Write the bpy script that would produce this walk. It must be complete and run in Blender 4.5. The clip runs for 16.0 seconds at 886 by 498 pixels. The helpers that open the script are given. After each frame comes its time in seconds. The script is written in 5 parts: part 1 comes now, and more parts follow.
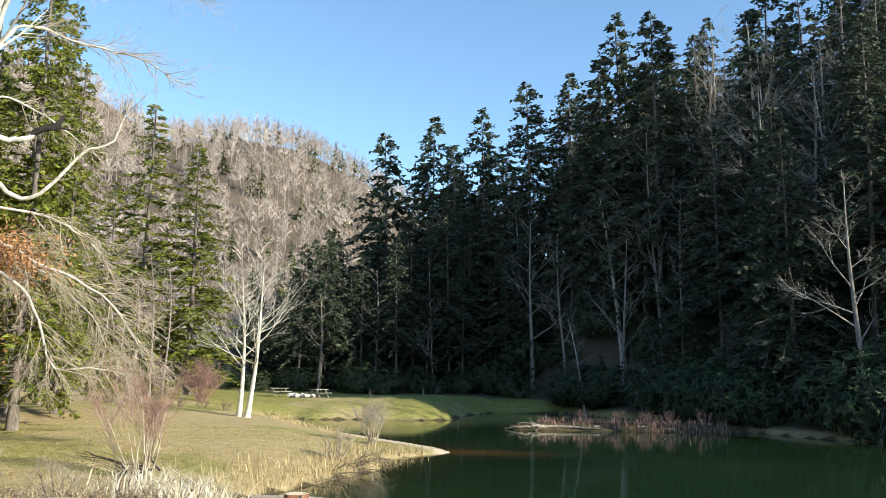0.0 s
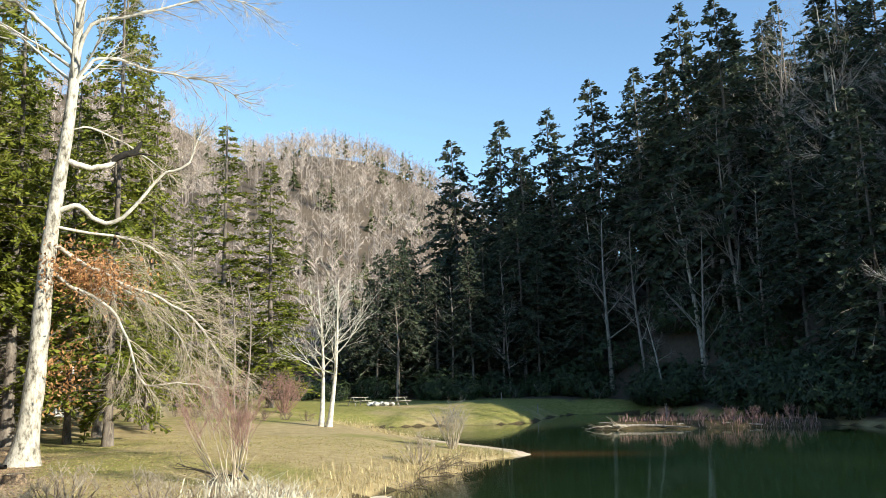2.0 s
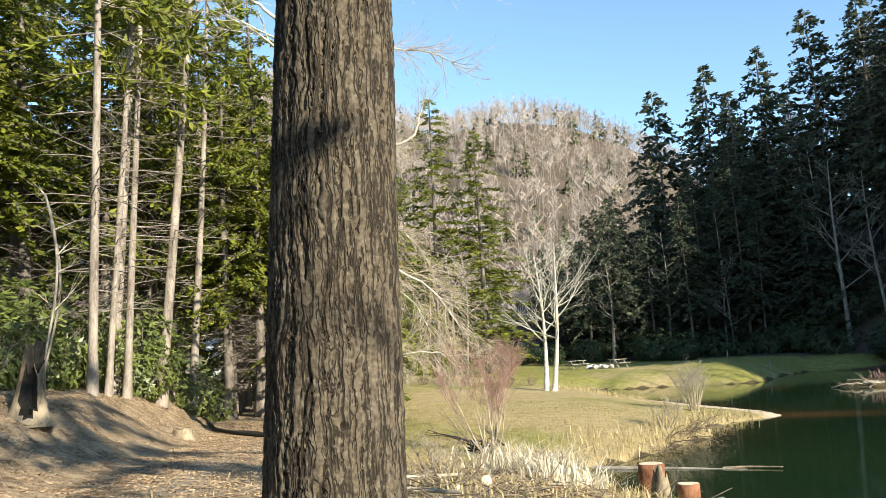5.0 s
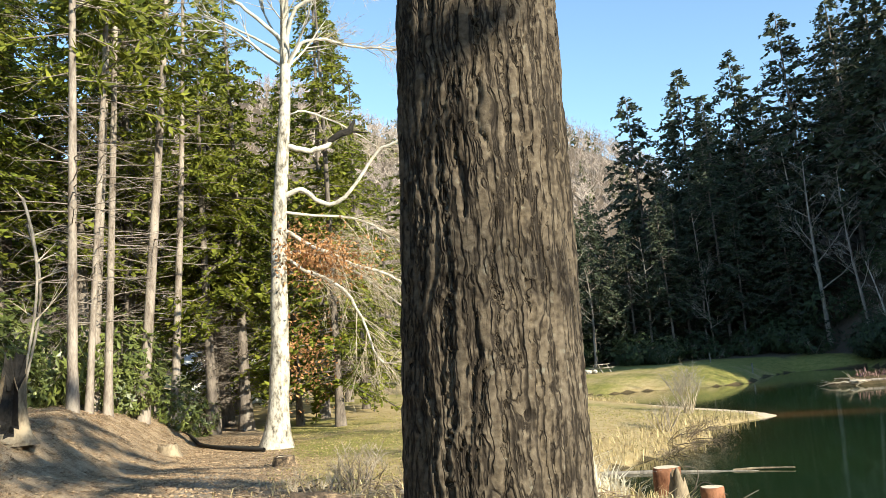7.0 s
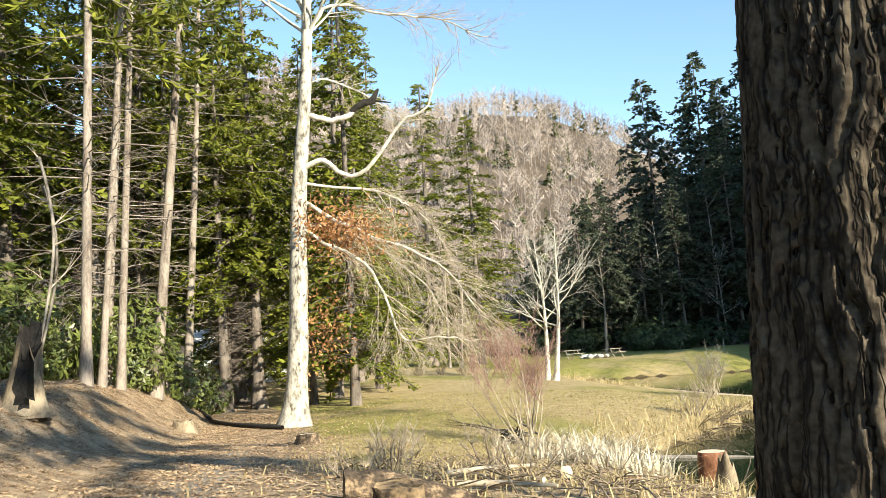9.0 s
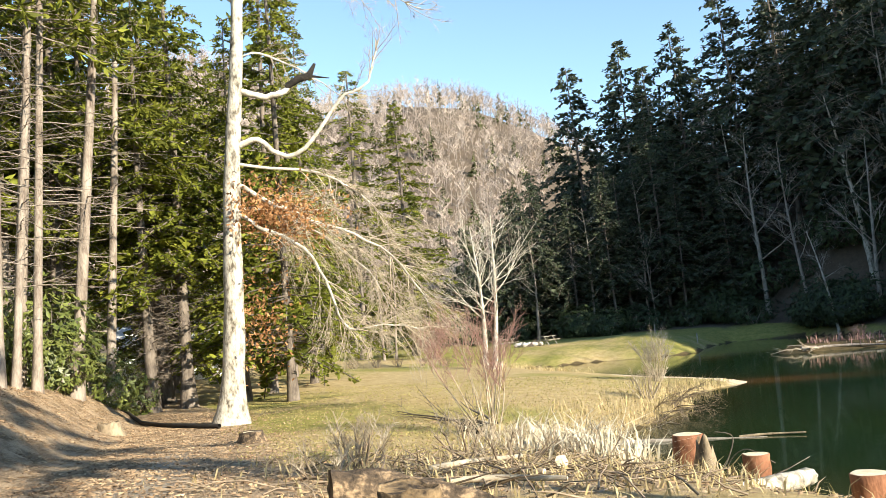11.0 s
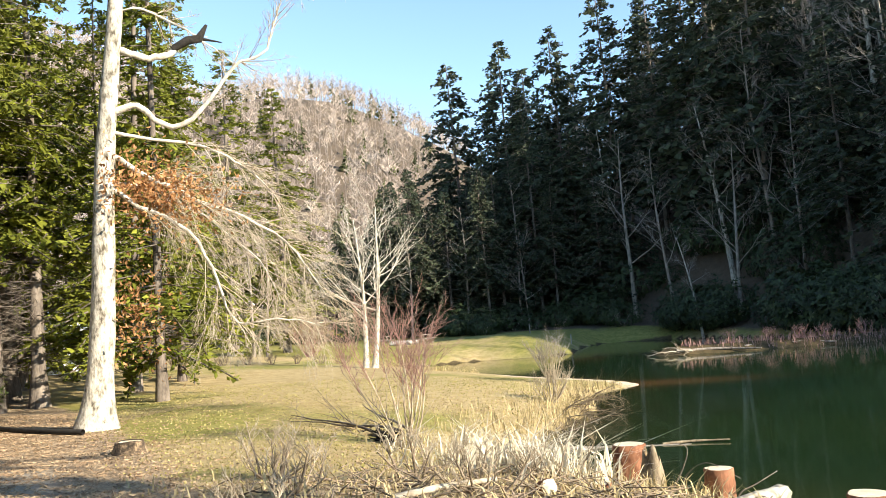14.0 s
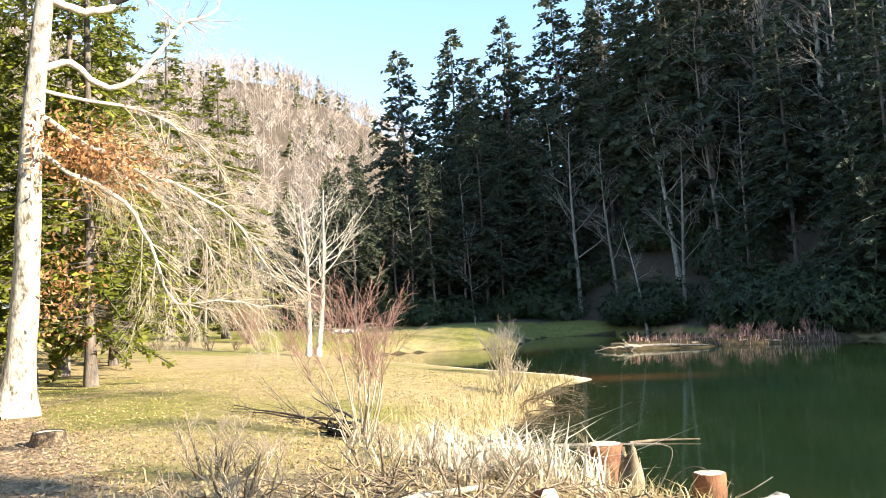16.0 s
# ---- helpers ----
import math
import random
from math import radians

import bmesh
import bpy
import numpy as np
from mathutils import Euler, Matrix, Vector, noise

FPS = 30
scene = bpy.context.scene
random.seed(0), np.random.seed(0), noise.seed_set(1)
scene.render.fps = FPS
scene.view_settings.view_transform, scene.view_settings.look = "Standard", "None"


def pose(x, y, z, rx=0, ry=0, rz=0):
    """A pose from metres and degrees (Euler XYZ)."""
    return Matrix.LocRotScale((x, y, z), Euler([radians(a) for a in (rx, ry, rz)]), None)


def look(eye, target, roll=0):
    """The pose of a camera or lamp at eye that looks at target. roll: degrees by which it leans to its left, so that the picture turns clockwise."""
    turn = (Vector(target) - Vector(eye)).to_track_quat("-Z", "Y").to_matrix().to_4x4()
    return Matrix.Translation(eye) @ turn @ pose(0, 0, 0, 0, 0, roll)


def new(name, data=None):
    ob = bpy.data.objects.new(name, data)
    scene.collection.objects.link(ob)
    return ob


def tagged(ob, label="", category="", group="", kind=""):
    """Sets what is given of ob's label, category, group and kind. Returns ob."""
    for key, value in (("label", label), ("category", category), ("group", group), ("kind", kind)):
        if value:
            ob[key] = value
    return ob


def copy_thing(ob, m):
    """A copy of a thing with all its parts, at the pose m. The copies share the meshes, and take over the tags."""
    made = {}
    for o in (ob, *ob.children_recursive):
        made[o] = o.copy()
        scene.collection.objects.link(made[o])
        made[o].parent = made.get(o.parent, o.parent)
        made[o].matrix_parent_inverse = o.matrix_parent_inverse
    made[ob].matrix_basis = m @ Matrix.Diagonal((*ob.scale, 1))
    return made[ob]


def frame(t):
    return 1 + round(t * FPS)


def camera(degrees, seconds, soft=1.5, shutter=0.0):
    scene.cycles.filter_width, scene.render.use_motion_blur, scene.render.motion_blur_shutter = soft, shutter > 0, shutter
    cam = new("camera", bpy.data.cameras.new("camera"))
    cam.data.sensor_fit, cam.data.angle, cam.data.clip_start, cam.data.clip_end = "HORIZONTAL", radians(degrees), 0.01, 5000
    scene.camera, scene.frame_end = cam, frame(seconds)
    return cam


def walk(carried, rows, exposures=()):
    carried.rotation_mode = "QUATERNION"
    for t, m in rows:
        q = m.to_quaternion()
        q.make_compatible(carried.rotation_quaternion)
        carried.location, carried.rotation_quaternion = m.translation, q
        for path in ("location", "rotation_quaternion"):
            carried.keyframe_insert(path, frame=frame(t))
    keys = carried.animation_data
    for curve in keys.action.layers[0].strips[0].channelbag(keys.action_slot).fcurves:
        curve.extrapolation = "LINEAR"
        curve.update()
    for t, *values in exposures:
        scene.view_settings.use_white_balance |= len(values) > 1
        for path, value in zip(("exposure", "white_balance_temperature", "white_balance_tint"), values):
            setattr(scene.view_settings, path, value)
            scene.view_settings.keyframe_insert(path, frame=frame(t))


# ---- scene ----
cam = camera(55.2, 16.0, soft=0.85)
PATH = [
    (0, (-0.488, 1.337, 1.599), (-3.017, 20.948, 4.604), 0.80),
    (0.5, (-0.304, 1.389, 1.503), (-3.108, 20.946, 4.610), 0.62),
    (1, (-0.268, 1.331, 1.478), (-3.568, 20.802, 4.638), -0.43),
    (1.5, (-0.313, 1.276, 1.504), (-4.353, 20.614, 4.623), -1.43),
    (2, (-0.432, 1.206, 1.506), (-4.609, 20.511, 4.651), -1.42),
    (2.5, (-0.547, 1.101, 1.538), (-4.964, 20.355, 4.660), -1.21),
    (3, (-0.870, 1.188, 1.575), (-8.640, 19.421, 4.258), -2.15),
    (3.5, (-1.054, 1.365, 1.569), (-9.735, 19.221, 3.963), -3.26),
    (4, (-1.289, 1.411, 1.561), (-9.988, 19.251, 3.999), -3.17),
    (4.5, (-1.564, 1.447, 1.558), (-10.236, 19.294, 4.036), -3.16),
    (7, (-2.715, 1.985, 1.469), (-10.665, 20.133, 4.182), -4.75),
    (7.5, (-2.982, 2.064, 1.461), (-10.938, 20.202, 4.220), -4.73),
    (8, (-3.180, 2.185, 1.419), (-11.019, 20.408, 3.960), -3.99),
    (8.5, (-3.384, 2.390, 1.393), (-11.287, 20.589, 3.925), -4.05),
    (9, (-3.681, 2.560, 1.361), (-11.772, 20.699, 3.703), -3.86),
    (9.5, (-3.919, 2.732, 1.364), (-11.330, 21.241, 2.948), -3.43),
    (9.6, (-3.966, 2.763, 1.331), (-10.891, 21.424, 3.279), -4.77),
    (12, (-5.425, 4.052, 1.244), (-11.356, 23.055, 3.168), -4.61),
    (12.5, (-5.698, 4.228, 1.259), (-11.236, 23.369, 2.979), -4.53),
    (13, (-5.925, 4.510, 1.341), (-11.303, 23.682, 3.217), -5.73),
    (13.5, (-6.233, 4.757, 1.369), (-10.104, 24.287, 3.269), -4.79),
    (14, (-6.377, 5.047, 1.329), (-9.769, 24.682, 3.052), -4.31),
    (14.5, (-6.526, 5.390, 1.275), (-9.193, 25.150, 2.830), -4.48),
    (15, (-6.716, 5.746, 1.318), (-7.924, 25.634, 3.049), -3.84),
    (15.5, (-6.854, 5.924, 1.309), (-7.935, 25.849, 2.668), -3.65),
    (16, (-6.992, 6.283, 1.253), (-9.049, 26.124, 2.691), -2.78),
]
walk(cam, [(t, look(eye, target, roll)) for t, eye, target, roll in PATH],
     exposures=[(0.0, 0.9, 6600, 3), (2.5, 0.85, 6700, 3), (3.5, 0.95, 6800, 3), (7.0, 1.05, 7000, 3), (9.0, 1.15, 7100, 4), (12.5, 1.25, 7300, 8), (14.5, 1.4, 7200, 8), (16.0, 1.65, 7200, 9)])

# ---- light: a clear sky and a low sun to the right, a little behind the first view ----
SUN_AZ, SUN_EL = radians(-23.0), radians(23.5)
to_sun = Vector((math.cos(SUN_AZ) * math.cos(SUN_EL), math.sin(SUN_AZ) * math.cos(SUN_EL), math.sin(SUN_EL)))
world = bpy.data.worlds.new("sky")
scene.world = world
world.use_nodes = True
wn = world.node_tree.nodes
sky = wn.new("ShaderNodeTexSky")
sky.sky_type = "NISHITA"
sky.sun_disc = False
sky.sun_elevation = SUN_EL
sky.sun_rotation = math.pi / 2 - SUN_AZ
sky.air_density, sky.dust_density, sky.ozone_density = 1.0, 0.0, 3.5
wn["Background"].inputs["Strength"].default_value = 0.15
world.node_tree.links.new(sky.outputs["Color"], wn["Background"].inputs["Color"])
sun = new("sun", bpy.data.lights.new("sun", "SUN"))
sun.data.energy, sun.data.angle, sun.data.color = 5.0, radians(0.53), (1.0, 0.93, 0.82)
sun.matrix_world = look(to_sun * 50, (0, 0, 0))


# ---- materials ----
def material(name, low, high, scale=4.0, rough=0.85, bump=0.3, bump_scale=30.0, island=0.0, stretch=(1, 1, 1), spec=0.3, detail=6, through_light=0.0, third=None):
    """Two colours mixed by noise at two scales, fine relief, and a shift of value from piece to piece."""
    m = bpy.data.materials.new(name)
    m.use_nodes = True
    n, link = m.node_tree.nodes, m.node_tree.links.new
    b = n["Principled BSDF"]
    co, mp = n.new("ShaderNodeTexCoord"), n.new("ShaderNodeMapping")
    mp.inputs["Scale"].default_value = stretch
    link(co.outputs["Object"], mp.inputs["Vector"])
    big, small = n.new("ShaderNodeTexNoise"), n.new("ShaderNodeTexNoise")
    for tex, s in ((big, scale), (small, bump_scale)):
        tex.inputs["Scale"].default_value, tex.inputs["Detail"].default_value = s, detail
        link(mp.outputs["Vector"], tex.inputs["Vector"])
    add = n.new("ShaderNodeMath")
    add.operation = "MULTIPLY_ADD"
    link(small.outputs["Fac"], add.inputs[0])
    add.inputs[1].default_value = 0.5
    link(big.outputs["Fac"], add.inputs[2])
    ramp = n.new("ShaderNodeValToRGB")
    ramp.color_ramp.elements[0].position, ramp.color_ramp.elements[1].position = 0.55, 0.95
    ramp.color_ramp.elements[0].color, ramp.color_ramp.elements[1].color = (*low, 1), (*high, 1)
    if third:
        e = ramp.color_ramp.elements.new(0.76)
        e.color = (*third, 1)
    link(add.outputs[0], ramp.inputs["Fac"])
    colour = ramp.outputs["Color"]
    if island:
        geo, hsv, mapr = n.new("ShaderNodeNewGeometry"), n.new("ShaderNodeHueSaturation"), n.new("ShaderNodeMapRange")
        mapr.inputs["To Min"].default_value, mapr.inputs["To Max"].default_value = 1 - island, 1 + island
        link(geo.outputs["Random Per Island"], mapr.inputs["Value"])
        link(mapr.outputs["Result"], hsv.inputs["Value"])
        link(colour, hsv.inputs["Color"])
        colour = hsv.outputs["Color"]
    link(colour, b.inputs["Base Color"])
    b.inputs["Roughness"].default_value = rough
    b.inputs["Specular IOR Level"].default_value = spec
    if bump:
        bp = n.new("ShaderNodeBump")
        bp.inputs["Strength"].default_value, bp.inputs["Distance"].default_value = bump, 0.02
        link(small.outputs["Fac"], bp.inputs["Height"])
        link(bp.outputs["Normal"], b.inputs["Normal"])
    if through_light:
        tr, mix = n.new("ShaderNodeBsdfTranslucent"), n.new("ShaderNodeMixShader")
        link(colour, tr.inputs["Color"])
        mix.inputs["Fac"].default_value = through_light
        link(b.outputs["BSDF"], mix.inputs[1])
        link(tr.outputs["BSDF"], mix.inputs[2])
        link(mix.outputs["Shader"], n["Material Output"].inputs["Surface"])
    return m


def bark_material():
    """Grey-brown plates parted by wandering upright cracks, the furrows' shade painted dark, with pale lichen flecks.
    """
    m = bpy.data.materials.new("furrowed_bark")
    m.use_nodes = True
    n, link = m.node_tree.nodes, m.node_tree.links.new
    b = n["Principled BSDF"]
    co, mp, warp, mixv = n.new("ShaderNodeTexCoord"), n.new("ShaderNodeMapping"), n.new("ShaderNodeTexNoise"), n.new("ShaderNodeMix")
    mp.inputs["Scale"].default_value = (1, 1, 0.10)
    warp.inputs["Scale"].default_value, warp.inputs["Detail"].default_value = 9, 3
    link(co.outputs["Object"], warp.inputs["Vector"])
    mixv.data_type, mixv.blend_type = "RGBA", "LINEAR_LIGHT"
    mixv.inputs[0].default_value = 0.02
    link(co.outputs["Object"], mp.inputs["Vector"])
    link(mp.outputs["Vector"], mixv.inputs[6])
    link(warp.outputs["Color"], mixv.inputs[7])
    fine, flecks, tone = n.new("ShaderNodeTexNoise"), n.new("ShaderNodeTexNoise"), n.new("ShaderNodeTexNoise")
    cracks = []
    for sc, off in ((19, 0.0), (30, 7.3)):
        wander, shift, apart = n.new("ShaderNodeTexNoise"), n.new("ShaderNodeVectorMath"), n.new("ShaderNodeMath")
        shift.inputs[1].default_value = (off, off, off)
        link(mixv.outputs[2], shift.inputs[0])
        wander.inputs["Scale"].default_value, wander.inputs["Detail"].default_value = sc, 2.5
        link(shift.outputs["Vector"], wander.inputs["Vector"])
        apart.operation = "SUBTRACT"
        link(wander.outputs["Fac"], apart.inputs[0])
        apart.inputs[1].default_value = 0.5
        size = n.new("ShaderNodeMath")
        size.operation = "ABSOLUTE"
        link(apart.outputs[0], size.inputs[0])
        cracks.append(size.outputs[0])
    edge = n.new("ShaderNodeMath")
    edge.operation = "MINIMUM"
    link(cracks[0], edge.inputs[0])
    link(cracks[1], edge.inputs[1])
    for tex, sc, de in ((fine, 60, 8), (flecks, 38, 3), (tone, 6, 4)):
        tex.inputs["Scale"].default_value, tex.inputs["Detail"].default_value = sc, de
        link(co.outputs["Object"], tex.inputs["Vector"])
    plate = n.new("ShaderNodeMapRange")
    plate.inputs["From Min"].default_value, plate.inputs["From Max"].default_value = 0.002, 0.05
    link(edge.outputs[0], plate.inputs["Value"])
    ramp = n.new("ShaderNodeValToRGB")
    ramp.color_ramp.elements[0].position, ramp.color_ramp.elements[1].position = 0.3, 0.72
    ramp.color_ramp.elements[0].color, ramp.color_ramp.elements[1].color = (0.068, 0.053, 0.039, 1), (0.205, 0.17, 0.128, 1)
    link(fine.outputs["Fac"], ramp.inputs["Fac"])
    spots = n.new("ShaderNodeMapRange")
    spots.inputs["From Min"].default_value, spots.inputs["From Max"].default_value, spots.inputs["To Max"].default_value = 0.64, 0.72, 0.6
    link(flecks.outputs["Fac"], spots.inputs["Value"])
    one, two, three = n.new("ShaderNodeMix"), n.new("ShaderNodeMix"), n.new("ShaderNodeMix")
    for x in (one, two, three):
        x.data_type = "RGBA"
    link(spots.outputs["Result"], one.inputs[0])
    link(ramp.outputs["Color"], one.inputs[6])
    one.inputs[7].default_value = (0.24, 0.23, 0.19, 1)
    link(tone.outputs["Fac"], two.inputs[0])
    link(one.outputs[2], two.inputs[6])
    two.blend_type = "MULTIPLY"
    two.inputs[7].default_value = (0.62, 0.58, 0.52, 1)
    link(plate.outputs["Result"], three.inputs[0])
    three.inputs[6].default_value = (0.022, 0.017, 0.013, 1)
    link(two.outputs[2], three.inputs[7])
    link(three.outputs[2], b.inputs["Base Color"])
    b.inputs["Roughness"].default_value, b.inputs["Specular IOR Level"].default_value = 0.93, 0.2
    b1, b2 = n.new("ShaderNodeBump"), n.new("ShaderNodeBump")
    b1.inputs["Strength"].default_value, b1.inputs["Distance"].default_value = 0.8, 0.006
    link(plate.outputs["Result"], b1.inputs["Height"])
    b2.inputs["Strength"].default_value, b2.inputs["Distance"].default_value = 0.6, 0.005
    link(fine.outputs["Fac"], b2.inputs["Height"])
    link(b1.outputs["Normal"], b2.inputs["Normal"])
    link(b2.outputs["Normal"], b.inputs["Normal"])
    return m


M_BARK_DARK = bark_material()
M_BARK_PALE = material("pale_mottled_bark", (0.09, 0.075, 0.055), (0.56, 0.52, 0.44), 5.5, 0.85, 1.0, 18, stretch=(1, 1, 0.5), third=(0.44, 0.40, 0.33))
M_BARK_WHITE = material("whitish_bark", (0.32, 0.29, 0.24), (0.68, 0.64, 0.55), 4.5, 0.85, 0.5, 26)
M_BARK_GREY = material("grey_bark", (0.14, 0.12, 0.10), (0.40, 0.35, 0.29), 4, 0.9, 0.5, 24, stretch=(1, 1, 0.4))
M_BARK_PINE = material("pinkish_brown_bark", (0.13, 0.10, 0.08), (0.38, 0.325, 0.27), 4, 0.9, 0.6, 24, stretch=(1, 1, 0.3))
M_BARK_HEM = material("dark_brown_bark", (0.07, 0.056, 0.047), (0.24, 0.20, 0.165), 4, 0.92, 0.6, 20, stretch=(1, 1, 0.3))
M_TWIG = material("tan_twig", (0.28, 0.22, 0.15), (0.55, 0.47, 0.36), 3, 0.85, 0.0, 12, island=0.2)
M_TWIG_RED = material("red_budded_twig", (0.24, 0.125, 0.105), (0.44, 0.28, 0.235), 3, 0.85, 0.0, 12, island=0.25)
M_BRUSH = material("brown_brush", (0.13, 0.095, 0.065), (0.32, 0.25, 0.18), 3, 0.9, 0.0, 12, island=0.3)
M_TWIG_BARE = material("bare_grey_twig", (0.22, 0.19, 0.165), (0.42, 0.375, 0.325), 3, 0.9, 0.0, 12, island=0.25)
M_TWIG_FAR = material("far_bare_wood", (0.26, 0.205, 0.17), (0.49, 0.41, 0.35), 0.05, 0.95, 0.0, 1.5, island=0.3)
# needle colours carry the light: darkened for the shaded hill, brightened for the sunny bank
M_NEEDLE_SHADE = material("shaded_hemlock_needles", (0.026, 0.037, 0.024), (0.08, 0.098, 0.053), 0.5, 0.65, 0.0, 6, island=0.45, spec=0.3, through_light=0.25)
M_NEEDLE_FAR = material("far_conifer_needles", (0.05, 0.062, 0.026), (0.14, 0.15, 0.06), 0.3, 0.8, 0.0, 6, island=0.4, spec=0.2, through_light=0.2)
M_NEEDLE_SUN = material("sunlit_yellow_green_needles", (0.075, 0.10, 0.015), (0.25, 0.26, 0.035), 0.5, 0.7, 0.0, 6, island=0.45, spec=0.25, through_light=0.35)
# one rhododendron leaf twice: shade put into the first colour, sun into the second
M_LEAF_SHADE = material("shaded_leathery_leaf", (0.020, 0.036, 0.014), (0.058, 0.082, 0.026), 1.2, 0.55, 0.0, 9, island=0.45, spec=0.35, through_light=0.15)
M_LEAF_SUN = material("sunlit_leathery_leaf", (0.055, 0.078, 0.018), (0.19, 0.215, 0.055), 1.2, 0.4, 0.0, 9, island=0.4, spec=0.5, through_light=0.25)
M_LEAF_DRY = material("dry_orange_leaf", (0.28, 0.13, 0.05), (0.55, 0.30, 0.14), 3, 0.8, 0.0, 12, island=0.3, through_light=0.3)
M_LITTER = material("fallen_leaf", (0.17, 0.10, 0.055), (0.46, 0.33, 0.20), 3, 0.85, 0.0, 12, island=0.4)
M_REED = material("bleached_reed", (0.50, 0.43, 0.30), (0.80, 0.74, 0.60), 3, 0.75, 0.0, 12, island=0.2, through_light=0.2)
M_GRASS_DRY = material("straw_grass", (0.32, 0.25, 0.12), (0.58, 0.47, 0.27), 2, 0.85, 0.0, 12, island=0.3, through_light=0.2)
M_GRASS = material("short_grass", (0.24, 0.22, 0.06), (0.46, 0.38, 0.17), 0.6, 0.8, 0.0, 12, island=0.35, through_light=0.25)
M_CUT = material("sawn_wood", (0.58, 0.46, 0.30), (0.82, 0.72, 0.54), 6, 0.8, 0.25, 40)
M_BARK_RED = material("reddish_bark", (0.13, 0.05, 0.025), (0.34, 0.155, 0.085), 6, 0.85, 0.5, 30, stretch=(1, 1, 0.5))
M_WOOD_OLD = material("weathered_wood", (0.10, 0.075, 0.05), (0.38, 0.30, 0.20), 4, 0.9, 0.6, 26, stretch=(1, 1, 0.35))
M_WOOD_ROT = material("rotten_wood", (0.03, 0.022, 0.016), (0.36, 0.25, 0.14), 4, 0.95, 0.9, 22)
M_LOG = material("decaying_log_bark", (0.04, 0.03, 0.021), (0.36, 0.25, 0.15), 8.0, 0.92, 1.0, 34, third=(0.11, 0.078, 0.052))
M_WOOD_BLACK = material("blackish_wood", (0.010, 0.009, 0.008), (0.035, 0.03, 0.025), 5, 0.95, 0.5, 20)
M_TABLE = material("greyed_planks", (0.20, 0.18, 0.14), (0.42, 0.38, 0.31), 5, 0.85, 0.3, 30)
M_STONE = material("pale_stone", (0.30, 0.28, 0.25), (0.58, 0.55, 0.50), 3, 0.9, 0.5, 20)
M_WALL = material("white_siding", (0.70, 0.70, 0.68), (0.82, 0.82, 0.80), 2, 0.7, 0.1, 20)
M_ROOF = material("dark_roofing", (0.05, 0.035, 0.03), (0.12, 0.085, 0.07), 2, 0.9, 0.4, 20)
M_EDGE_SHADOW = material("black_edge_shadow", (0.015, 0.013, 0.011), (0.04, 0.035, 0.03), 5, 0.85, 0.3, 30)


